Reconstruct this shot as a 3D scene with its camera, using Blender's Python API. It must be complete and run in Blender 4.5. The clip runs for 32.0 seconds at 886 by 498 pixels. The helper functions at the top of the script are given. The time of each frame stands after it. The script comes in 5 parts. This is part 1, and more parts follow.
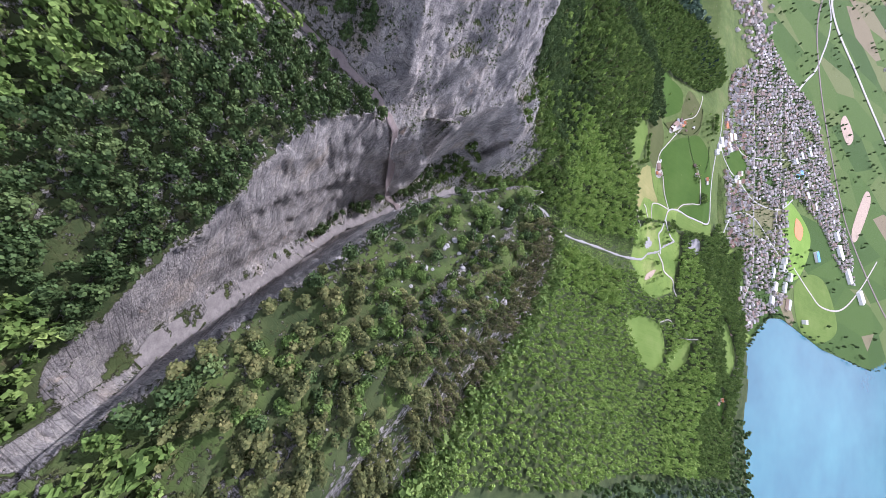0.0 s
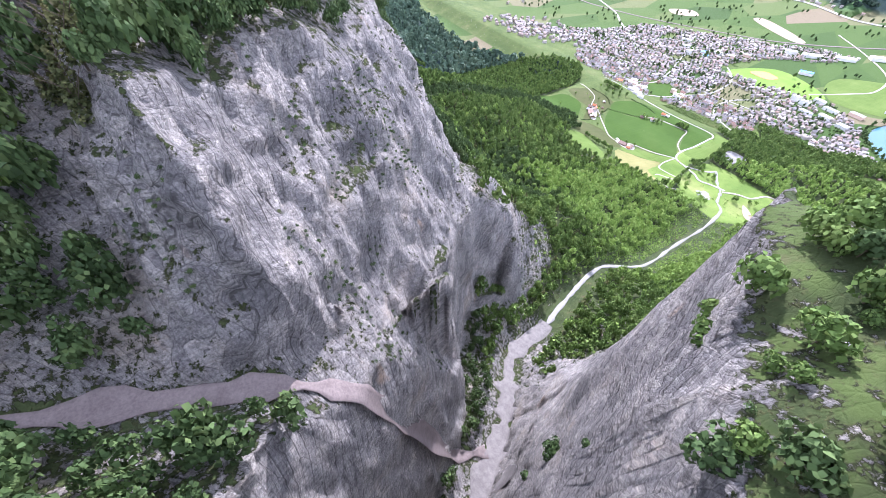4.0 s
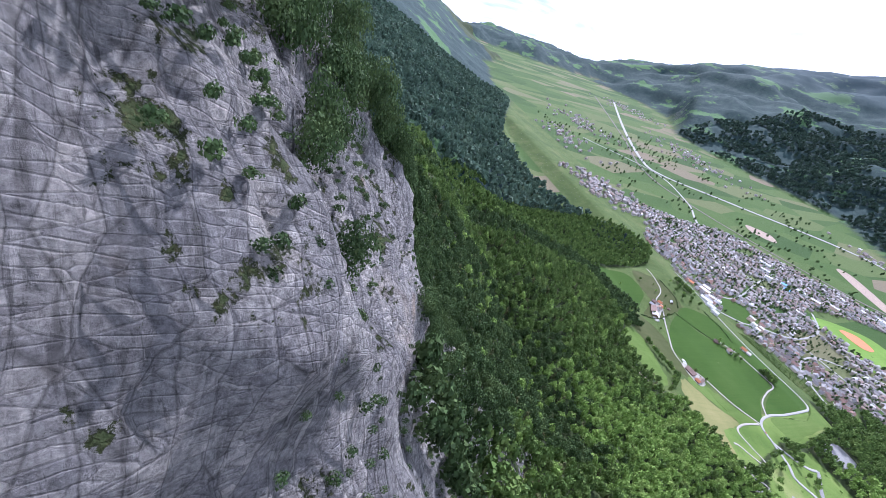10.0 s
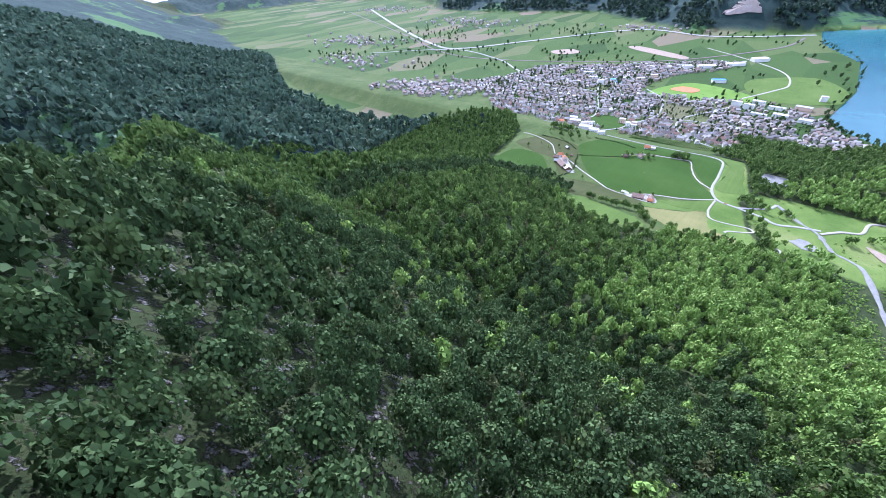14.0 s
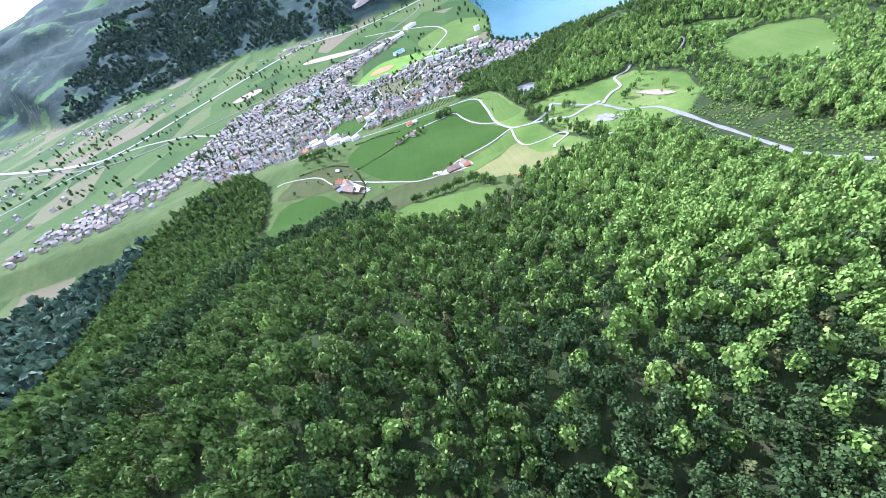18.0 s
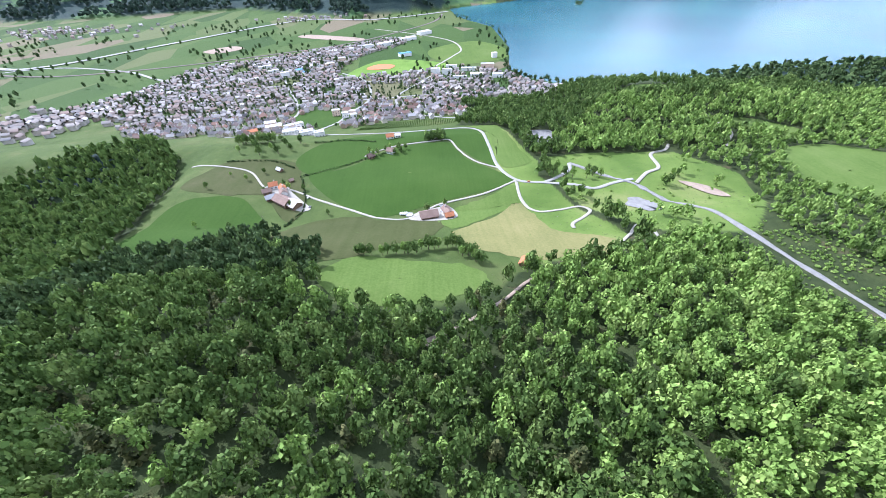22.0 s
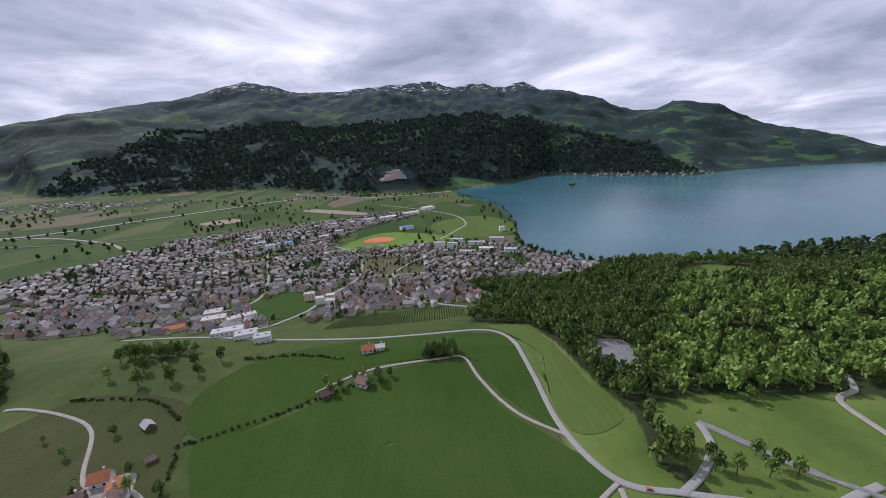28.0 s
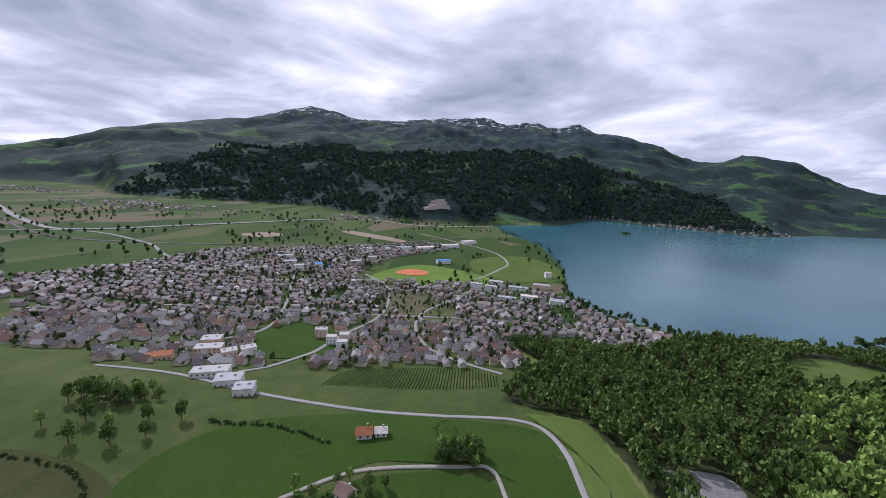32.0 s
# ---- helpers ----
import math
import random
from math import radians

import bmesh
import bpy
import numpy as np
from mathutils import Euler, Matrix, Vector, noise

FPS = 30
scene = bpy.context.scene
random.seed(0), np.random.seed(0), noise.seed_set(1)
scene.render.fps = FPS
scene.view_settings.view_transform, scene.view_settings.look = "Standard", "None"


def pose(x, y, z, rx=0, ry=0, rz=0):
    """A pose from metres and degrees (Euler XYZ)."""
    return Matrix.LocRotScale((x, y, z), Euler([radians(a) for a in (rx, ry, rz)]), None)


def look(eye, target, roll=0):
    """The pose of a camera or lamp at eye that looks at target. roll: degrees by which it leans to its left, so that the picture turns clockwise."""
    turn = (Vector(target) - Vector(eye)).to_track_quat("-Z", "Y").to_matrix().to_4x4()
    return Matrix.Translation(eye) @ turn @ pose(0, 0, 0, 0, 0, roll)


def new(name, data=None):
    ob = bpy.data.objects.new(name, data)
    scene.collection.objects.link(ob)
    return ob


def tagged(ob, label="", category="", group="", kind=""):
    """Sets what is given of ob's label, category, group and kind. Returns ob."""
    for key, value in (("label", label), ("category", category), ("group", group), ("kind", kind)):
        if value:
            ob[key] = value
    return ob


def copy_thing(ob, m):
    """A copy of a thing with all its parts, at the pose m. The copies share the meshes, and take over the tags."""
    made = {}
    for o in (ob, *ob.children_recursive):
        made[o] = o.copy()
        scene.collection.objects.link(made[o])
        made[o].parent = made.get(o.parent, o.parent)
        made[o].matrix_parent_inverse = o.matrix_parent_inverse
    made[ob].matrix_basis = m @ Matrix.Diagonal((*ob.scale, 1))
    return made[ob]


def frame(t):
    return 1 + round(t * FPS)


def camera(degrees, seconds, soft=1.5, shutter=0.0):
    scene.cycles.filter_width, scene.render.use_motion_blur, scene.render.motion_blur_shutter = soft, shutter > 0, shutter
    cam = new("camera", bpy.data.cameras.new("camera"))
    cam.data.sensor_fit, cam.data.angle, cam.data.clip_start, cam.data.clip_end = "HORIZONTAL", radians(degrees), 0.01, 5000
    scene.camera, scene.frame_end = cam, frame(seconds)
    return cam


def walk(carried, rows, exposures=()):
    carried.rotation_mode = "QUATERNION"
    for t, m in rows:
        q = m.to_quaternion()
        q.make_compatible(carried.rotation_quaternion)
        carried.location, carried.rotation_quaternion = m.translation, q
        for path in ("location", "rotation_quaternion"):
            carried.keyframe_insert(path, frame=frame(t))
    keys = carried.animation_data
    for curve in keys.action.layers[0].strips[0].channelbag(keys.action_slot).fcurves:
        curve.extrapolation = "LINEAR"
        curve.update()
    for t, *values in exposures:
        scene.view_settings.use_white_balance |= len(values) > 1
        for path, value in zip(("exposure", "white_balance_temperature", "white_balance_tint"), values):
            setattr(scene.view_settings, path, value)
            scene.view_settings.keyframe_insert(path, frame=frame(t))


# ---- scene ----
cam = camera(101.6, 32.0, soft=0.7)
PATH = [
    (0, (353.71, -504.15, 450.24), (332.66, -468.12, 359.36), 77.14),
    (0.5, (345.13, -500.78, 435.07), (323.52, -468.09, 343.06), 93.18),
    (1, (340.27, -495.78, 422.21), (313.87, -470.29, 329.19), 83.19),
    (1.5, (334.68, -491.68, 412.92), (305.93, -468.35, 320.03), 70.54),
    (2, (330.75, -485.78, 404.94), (300.76, -465.58, 311.71), 43.18),
    (2.5, (326.33, -485.32, 388.94), (286.16, -463.60, 299.98), 14.98),
    (3, (316.56, -483.60, 374.83), (265.95, -456.20, 293.05), 1.63),
    (3.5, (307.39, -480.60, 365.13), (251.78, -451.06, 287.45), -0.33),
    (5.5, (259.26, -458.22, 334.31), (194.58, -422.19, 267.08), 0.88),
    (6, (248.14, -451.55, 327.49), (182.24, -415.25, 261.62), 1.24),
    (6.5, (237.29, -444.67, 321.39), (170.73, -407.23, 256.82), 1.94),
    (7, (226.48, -438.39, 315.67), (159.68, -400.16, 251.82), 2.24),
    (7.5, (216.66, -432.48, 311.56), (148.65, -394.33, 248.95), 2.44),
    (8, (207.91, -427.74, 310.52), (137.78, -390.23, 249.90), 4.06),
    (8.5, (199.45, -424.49, 312.27), (126.95, -388.16, 253.76), 6.67),
    (9, (190.34, -422.12, 315.27), (115.97, -387.20, 258.26), 11.07),
    (9.5, (180.14, -419.31, 317.43), (104.62, -385.81, 261.09), 16.06),
    (10, (168.94, -415.62, 316.47), (92.61, -384.21, 260.01), 19.10),
    (10.5, (156.65, -411.32, 312.98), (79.81, -381.38, 256.41), 18.55),
    (11, (143.47, -406.83, 308.33), (66.75, -376.35, 251.88), 18.33),
    (11.5, (129.93, -402.40, 302.63), (56.78, -365.57, 245.25), 16.47),
    (12, (116.86, -397.38, 294.06), (49.58, -352.38, 235.34), 11.83),
    (12.5, (103.79, -392.84, 284.86), (34.71, -349.54, 226.95), 4.98),
    (13, (90.35, -387.16, 275.22), (27.24, -336.16, 216.77), 3.67),
    (13.5, (77.09, -380.97, 265.39), (18.71, -326.65, 205.06), 0.22),
    (15.5, (28.40, -344.10, 226.27), (-13.97, -284.35, 158.18), -20.26),
    (16, (17.06, -330.57, 220.85), (-18.90, -266.17, 153.32), -23.32),
    (16.5, (7.60, -316.15, 216.71), (-20.97, -246.89, 150.48), -23.71),
    (17, (0.83, -302.18, 213.12), (-19.28, -228.17, 148.95), -24.66),
    (17.5, (-5.13, -289.92, 209.71), (-19.18, -215.00, 144.99), -23.23),
    (18, (-10.37, -277.79, 205.81), (-20.75, -203.05, 140.18), -22.45),
    (18.5, (-14.62, -265.37, 201.63), (-21.85, -190.64, 135.58), -22.10),
    (19, (-17.41, -253.09, 197.31), (-22.29, -177.98, 131.48), -22.05),
    (19.5, (-18.10, -241.65, 192.78), (-21.70, -165.98, 127.50), -19.82),
    (20, (-16.99, -230.06, 188.21), (-19.28, -154.02, 123.31), -16.49),
    (20.5, (-15.04, -217.62, 183.93), (-16.68, -141.40, 119.20), -12.66),
    (21, (-12.68, -205.03, 180.03), (-13.40, -128.56, 115.60), -9.13),
    (21.5, (-10.54, -192.95, 176.02), (-10.52, -115.73, 112.48), -5.57),
    (22, (-8.00, -180.98, 171.89), (-7.15, -104.20, 107.83), -2.51),
    (22.5, (-5.68, -169.17, 168.17), (-4.33, -93.00, 103.40), 0.16),
    (23, (-4.16, -157.40, 165.17), (-2.83, -80.96, 100.71), 1.57),
    (23.5, (-3.93, -145.40, 162.03), (-3.13, -68.27, 98.39), 1.71),
    (24, (-4.45, -133.11, 158.51), (-4.75, -55.63, 95.29), 0.17),
    (24.5, (-4.99, -120.04, 154.43), (-5.42, -42.59, 91.18), -1.49),
    (26.5, (-4.16, -63.02, 145.82), (-3.19, 22.04, 93.25), -3.35),
    (27, (-8.21, -53.18, 147.00), (-6.04, 36.54, 102.90), -3.16),
    (27.5, (-8.61, -46.25, 147.16), (-5.49, 47.83, 113.41), -2.67),
    (28, (-8.53, -39.45, 147.78), (-6.00, 56.99, 121.47), -1.73),
    (28.5, (-7.94, -32.70, 148.73), (-4.43, 65.77, 131.64), -0.72),
    (29, (-7.96, -22.42, 151.56), (-3.65, 74.97, 129.27), 1.21),
    (29.5, (-7.94, -12.89, 154.00), (-3.29, 81.30, 120.72), 2.18),
    (30, (-8.05, -4.48, 156.14), (-4.42, 86.98, 115.86), 3.00),
    (30.5, (-8.00, 1.83, 153.72), (-5.73, 93.99, 114.97), 4.06),
    (31, (-8.12, 6.83, 151.27), (-7.52, 100.37, 115.90), 5.47),
    (31.5, (-8.33, 10.75, 148.71), (-10.99, 106.67, 120.59), 5.21),
    (32, (-8.57, 14.13, 146.08), (-16.75, 112.13, 127.96), 3.50),
]
walk(cam, [(t, look(eye, target, roll)) for t, eye, target, roll in PATH],
     exposures=((0, 1.0, 5800, 28), (1.0, 0.9, 5800, 28), (2.0, 1.45, 5800, 28), (3.0, 1.7, 5700, 28), (3.5, 1.7, 5700, 28), (6.0, 1.4, 5500, 28), (9.0, 1.0, 5400, 26), (10.3, 0.85, 5400, 26), (12.0, 1.0, 5200, 27), (13.0, 1.0, 5100, 26), (16.0, 1.25, 5100, 20), (18.0, 1.35, 5200, 19), (20.0, 1.25, 5300, 19), (25.0, 0.85, 5700, 20), (26.5, 0.65, 5800, 22), (27.0, 0.4, 5900, 22), (28.0, -0.5, 6000, 24), (29.0, -0.85, 6000, 24), (30.0, -0.35, 5900, 24), (31.0, -0.05, 5900, 24), (32.0, -0.45, 5900, 24)))

# ---- light: broken overcast sky, sun through the gaps ----
SUN_AZ, SUN_EL = radians(-52), radians(42)          # from +y, towards +x; above the horizon
sky = bpy.data.worlds.new("sky")
scene.world = sky
sky.use_nodes = True
nt = sky.node_tree
nt.nodes.clear()
n_out = nt.nodes.new("ShaderNodeOutputWorld")
n_bg = nt.nodes.new("ShaderNodeBackground")
n_bg2 = nt.nodes.new("ShaderNodeBackground")
n_mixs = nt.nodes.new("ShaderNodeMixShader")
n_sky = nt.nodes.new("ShaderNodeTexSky")
n_sky.sky_type, n_sky.sun_disc = "NISHITA", False
n_sky.sun_elevation, n_sky.sun_rotation = SUN_EL, SUN_AZ
n_bg.inputs[1].default_value = 0.13
nt.links.new(n_sky.outputs[0], n_bg.inputs[0])
n_tc = nt.nodes.new("ShaderNodeTexCoord")
n_sep = nt.nodes.new("ShaderNodeSeparateXYZ")
nt.links.new(n_tc.outputs["Generated"], n_sep.inputs[0])
n_h = nt.nodes.new("ShaderNodeMath"); n_h.operation = "ADD"; n_h.inputs[1].default_value = 0.16
nt.links.new(n_sep.outputs[2], n_h.inputs[0])
n_hm = nt.nodes.new("ShaderNodeMath"); n_hm.operation = "MAXIMUM"; n_hm.inputs[1].default_value = 0.05
nt.links.new(n_h.outputs[0], n_hm.inputs[0])
n_div = nt.nodes.new("ShaderNodeVectorMath"); n_div.operation = "DIVIDE"
n_cmb = nt.nodes.new("ShaderNodeCombineXYZ")
for k in range(3):
    nt.links.new(n_hm.outputs[0], n_cmb.inputs[k])
nt.links.new(n_tc.outputs["Generated"], n_div.inputs[0])
nt.links.new(n_cmb.outputs[0], n_div.inputs[1])
n_cl = nt.nodes.new("ShaderNodeTexNoise")
n_cl.inputs["Scale"].default_value, n_cl.inputs["Detail"].default_value, n_cl.inputs["Roughness"].default_value = 1.1, 9.0, 0.55
n_cl.inputs["Distortion"].default_value = 0.4
nt.links.new(n_div.outputs[0], n_cl.inputs["Vector"])
n_rc = nt.nodes.new("ShaderNodeValToRGB")
n_rc.color_ramp.elements[0].position, n_rc.color_ramp.elements[0].color = 0.33, (0.3, 0.35, 0.42, 1)
n_rc.color_ramp.elements[1].position, n_rc.color_ramp.elements[1].color = 0.68, (0.92, 0.94, 0.97, 1)
e = n_rc.color_ramp.elements.new(0.5)
e.color = (0.52, 0.57, 0.64, 1)
nt.links.new(n_cl.outputs[0], n_rc.inputs[0])
nt.links.new(n_rc.outputs[0], n_bg2.inputs[0])
n_bg2.inputs[1].default_value = 1.5
n_cover = nt.nodes.new("ShaderNodeTexNoise")
n_cover.inputs["Scale"].default_value, n_cover.inputs["Detail"].default_value = 0.6, 4.0
nt.links.new(n_div.outputs[0], n_cover.inputs["Vector"])
n_cr = nt.nodes.new("ShaderNodeValToRGB")
n_cr.color_ramp.elements[0].position, n_cr.color_ramp.elements[1].position = 0.26, 0.4
n_cr.color_ramp.elements[0].color = (0.7, 0.7, 0.7, 1)
nt.links.new(n_cover.outputs[0], n_cr.inputs[0])
nt.links.new(n_cr.outputs[0], n_mixs.inputs[0])
nt.links.new(n_bg.outputs[0], n_mixs.inputs[1])
nt.links.new(n_bg2.outputs[0], n_mixs.inputs[2])
nt.links.new(n_mixs.outputs[0], n_out.inputs[0])

sun = new("sun", bpy.data.lights.new("sun", "SUN"))
sun.data.energy, sun.data.angle, sun.data.color = 3.8, radians(0.8), (1.0, 0.97, 0.91)
sun_way = Vector((math.sin(SUN_AZ) * math.cos(SUN_EL), math.cos(SUN_AZ) * math.cos(SUN_EL), math.sin(SUN_EL)))
sun.matrix_world = look(sun_way * 2000, (0, 0, 0))


# ---- numbers: noise, curves, polygons ----
def vnoise(x, y, seed=0):
    """Smooth lattice noise in 0..1 on arrays."""
    x, y = np.asarray(x, float), np.asarray(y, float)
    xi, yi = np.floor(x).astype(np.int64), np.floor(y).astype(np.int64)
    fx, fy = x - xi, y - yi
    fx, fy = fx * fx * (3 - 2 * fx), fy * fy * (3 - 2 * fy)

    def h(a, b):
        v = np.sin(a * 127.1 + b * 311.7 + seed * 74.7) * 43758.5453
        return v - np.floor(v)
    return (h(xi, yi) * (1 - fx) + h(xi + 1, yi) * fx) * (1 - fy) + (h(xi, yi + 1) * (1 - fx) + h(xi + 1, yi + 1) * fx) * fy


def fbm(x, y, octaves=4, seed=0):
    total, amp, norm = 0.0, 1.0, 0.0
    for k in range(octaves):
        total = total + amp * vnoise(x * 2 ** k, y * 2 ** k, seed + k)
        norm += amp
        amp *= 0.5
    return total / norm


def smooth(v, a, b):
    u = np.clip((v - a) / (b - a), 0, 1)
    return u * u * (3 - 2 * u)


def inside(poly, x, y):
    x, y = np.asarray(x, float), np.asarray(y, float)
    hit = np.zeros(x.shape, bool)
    for (x0, y0), (x1, y1) in zip(poly, poly[1:] + poly[:1]):
        if y0 == y1:
            continue
        c = ((y0 > y) != (y1 > y)) & (x < (x1 - x0) * (y - y0) / (y1 - y0) + x0)
        hit ^= c
    return hit


def near_line(line, x, y):
    """Distance to an open polyline, and the parameter along it (point number)."""
    x, y = np.asarray(x, float), np.asarray(y, float)
    best, par = np.full(x.shape, 1e9), np.zeros(x.shape)
    for k, (a, b) in enumerate(zip(line[:-1], line[1:])):
        dx, dy = b[0] - a[0], b[1] - a[1]
        u = np.clip(((x - a[0]) * dx + (y - a[1]) * dy) / (dx * dx + dy * dy), 0, 1)
        d = np.hypot(x - a[0] - u * dx, y - a[1] - u * dy)
        m = d < best
        best, par = np.where(m, d, best), np.where(m, k + u, par)
    return best, par


def curve(points, n=8, closed=False):
    """Catmull-Rom through 2D points."""
    p = [np.array(q, float) for q in points]
    m = len(p)
    out = []
    for i in range(m if closed else m - 1):
        if closed:
            a, b, c, d = p[i - 1], p[i], p[(i + 1) % m], p[(i + 2) % m]
        else:
            a, b, c, d = p[max(i - 1, 0)], p[i], p[i + 1], p[min(i + 2, m - 1)]
        for k in range(n):
            t = k / n
            out.append(0.5 * (2 * b + (c - a) * t + (2 * a - 5 * b + 4 * c - d) * t * t + (3 * b - a - 3 * c + d) * t ** 3))
    if not closed:
        out.append(p[-1])
    return [tuple(q) for q in out]


# ---- the plan ----
STREAM = [(100, 85), (122, 55), (135, 42), (146, 20), (162, 0), (172, -50), (178, -112), (192, -195), (184, -255), (200, -309), (218, -352), (231, -393), (244, -407), (261, -422), (274, -438), (285, -455), (295, -470), (308, -482), (324, -493), (348, -509), (390, -536)]
STREAM_Z = [34, 36, 38, 39, 41, 43, 50, 78, 102, 118, 134, 151, 158, 165, 172, 178, 184, 195, 212, 246, 300]
SIDE = [(265, -440), (266, -456), (264, -472), (260, -490), (252, -524), (246, -556), (222, -640)]
SIDE_Z = [200, 236, 268, 287, 298, 306, 345]
RIM = [(-900, -480), (-220, -428), (0, -420), (60, -414), (100, -420), (145, -426), (172, -439), (201, -466), (232, -492), (262, -510), (340, -545), (500, -610), (900, -700)]
SHOULDER = [(-420, -330), (-330, -300), (-240, -230), (-215, -150), (-195, -86), (-138, -71), (-75, -75), (-30, -85)]
SHOULDER_Z = [160, 142, 112, 90, 66, 64, 59, 54]
LAKE = [(60, 1560), (84, 1184), (165, 975), (164, 701), (134, 523), (146, 468), (183, 429), (229, 392), (301, 410), (380, 404), (459, 424), (560, 436), (690, 430), (900, 480), (1300, 620), (1800, 800), (4800, 1500),
        (4800, 3600), (2400, 2150), (1650, 1900), (1250, 1650), (900, 1790), (566, 1950), (470, 1720), (323, 1530)]
OPEN = [(-205, -8), (-175, -22), (-150, -18), (-122, 2), (-108, 2), (-102, -20), (-75, -18), (-69, -52), (-56, -73), (-35, -79), (-8, -80), (18, -71), (36, -54), (74, -52), (92, -36), (98, -22),
        (86, 8), (78, 40), (70, 66), (76, 90), (62, 160), (58, 192), (16, 214), (30, 262), (60, 285), (20, 340), (89, 352), (152, 316), (215, 352), (300, 2500), (-2500, 2500), (-2500, 700), (-1400, 300), (-1010, 120), (-810, 45), (-650, 50), (-530, 72), (-430, 112), (-370, 158), (-295, 182), (-245, 140), (-215, 62)]
RIGHT_MEADOW = [(196, 238), (214, 275), (262, 306), (300, 292), (304, 272), (262, 250), (225, 232)]
RIGHT_MEADOW_2 = [(318, 262), (352, 296), (392, 300), (384, 276), (345, 250)]
YARD = [(76, 152), (103, 152), (97, 121), (80, 127)]
EAST_MEADOW = [(254, 66), (280, 88), (312, 87), (332, 52), (302, 2), (270, -26), (252, 14)]
EAST_MEADOW_2 = [(263, 152), (302, 148), (332, 106), (304, 102), (278, 126)]
CLEARING = [(84, 30), (78, 70), (84, 98), (120, 102), (190, 96), (215, 50), (205, 10), (172, -24), (120, -24), (98, 0)]


def height(x, y):
    """The lie of the land."""
    x, y = np.asarray(x, float), np.asarray(y, float)
    low = np.interp(y, [-900, -700, -500, -420, -382, -345, -322, -300, -280, -258, -223, -200, -170, -130, -100, -54, 20, 60, 110, 154, 190, 230, 270, 330, 420, 600],
                    [520, 430, 325, 258, 222, 184, 163, 138, 117, 98, 97, 93, 84, 68, 59, 54, 36, 37, 33, 34, 27, 15, 9, 5, 1.5, 0])
    high = np.interp(y, [-900, -700, -500, -420, -382, -345, -322, -285, -230, -190, -150, -100, -54],
                     [520, 430, 325, 258, 216, 178, 158, 136, 106, 88, 73, 62, 54])
    z = np.where(y < -54, low + (high - low) * smooth(x, 50, 130), low)
    z = z - 110 * smooth(x, 160, 190) * smooth(-y, 362, 400) * (x < 300)
    z = z + 12 * smooth(-x, 10, 90) * smooth(-y, 55, 90) * (1 - smooth(-y, 330, 420))
    z = z - 6 * np.exp(-((x + 118) / 60) ** 2 - ((y - 40) / 60) ** 2)
    z = z - 0.3 * np.clip(-x - 25, 0, 400) * smooth(-y, 310, 390)
    z = z - 16 * smooth(-x, 190, 420) * smooth(-y, -250, -60)
    # the wooded shoulder breaks off to the valley in the west
    d, par = near_line(SHOULDER, x, y)
    out = ~inside(SHOULDER + [(400, -85), (400, -1500), (-420, -1500)], x, y)
    edge = np.interp(par, range(len(SHOULDER)), SHOULDER_Z)
    sharp = np.interp(par, [0, 3.5, 4.5, 7], [0.6, 0.6, 0.5, 0.1])
    drop = edge - sharp * np.clip(d - 4, 0, 999) + 4 * (fbm(x / 30, y / 30, 3, 6) - 0.5)
    drop = np.maximum(drop, np.interp(-x, [205, 260, 330, 430], [31, 17, 8, 2]))
    weight = out * np.maximum(smooth(-y, 5, 40) * smooth(-x, 10, 40), smooth(-x, 205, 240) * (1 - smooth(y, 90, 170)))
    z = z + weight * np.minimum(drop - z, 0)
    z = z + 20 * smooth(x, 120, 190) * (1 - 0.75 * smooth(x, 290, 400)) * smooth(y, 140, 210) * (1 - smooth(y, 300, 400))
    z = z + (np.interp(y, [-250, -60, 120], [0.34, 0.12, 0.02]) * np.clip(x - 235, 0, 260)) * smooth(y, -330, -120) * (1 - smooth(y, 0.7 * x, 1.02 * x))
    # the rock wall
    yc = np.interp(x, [p[0] for p in RIM], [p[1] for p in RIM])
    s, par = near_line(RIM, x, y)
    s = np.where(y > yc, s, -s)
    top = np.interp(x, [-900, -220, -60, 20, 60, 87, 104, 140, 172, 201, 250, 340, 600], [30, 105, 165, 212, 256, 300, 314, 316, 318, 326, 336, 368, 420])
    s2 = s + 7 * (fbm(x / 15, y / 15, 3, 15) - 0.5) * smooth(s, -8, 8)
    wall = top - np.interp(s2, [-400, -120, -30, 0, 8, 15, 21, 27, 36, 55, 80, 110, 160, 260, 600], [-190, -80, -27, 0, 14, 27, 41, 56, 78, 92, 124, 164, 210, 275, 500])
    wall = wall - 62 * smooth(x, 176, 192) * smooth(s, 37, 46)
    wall = wall + (fbm(x / 26, y / 26, 3, 5) - 0.5) * 16 * smooth(s, -60, 0) * (1 - smooth(s, 50, 120))
    z = np.maximum(z, wall)
    # spur to the east of the gorge
    d, par = near_line([(306, -424), (334, -440), (424, -512), (700, -680)], x, y)
    crest = np.interp(par, [0, 1, 2, 3], [332, 342, 374, 520])
    side = (x - 300) * 0.63 + (y + 428) * 0.78
    z = np.maximum(z, crest - np.where(side > 0, 1.0, 0.42) * np.clip(d - 5, 0, 55) - 2.4 * np.clip(d - 55, 0, 999) + (fbm(x / 14, y / 14, 3, 9) - 0.5) * 6)
    # gorge and stream bed
    d, par = near_line(STREAM, x, y)
    zf = np.interp(par, range(len(STREAM)), STREAM_Z)
    east = (x - np.interp(par, range(len(STREAM)), [p[0] for p in STREAM])) * 0.6 + (y - np.interp(par, range(len(STREAM)), [p[1] for p in STREAM])) * 0.8 > 0
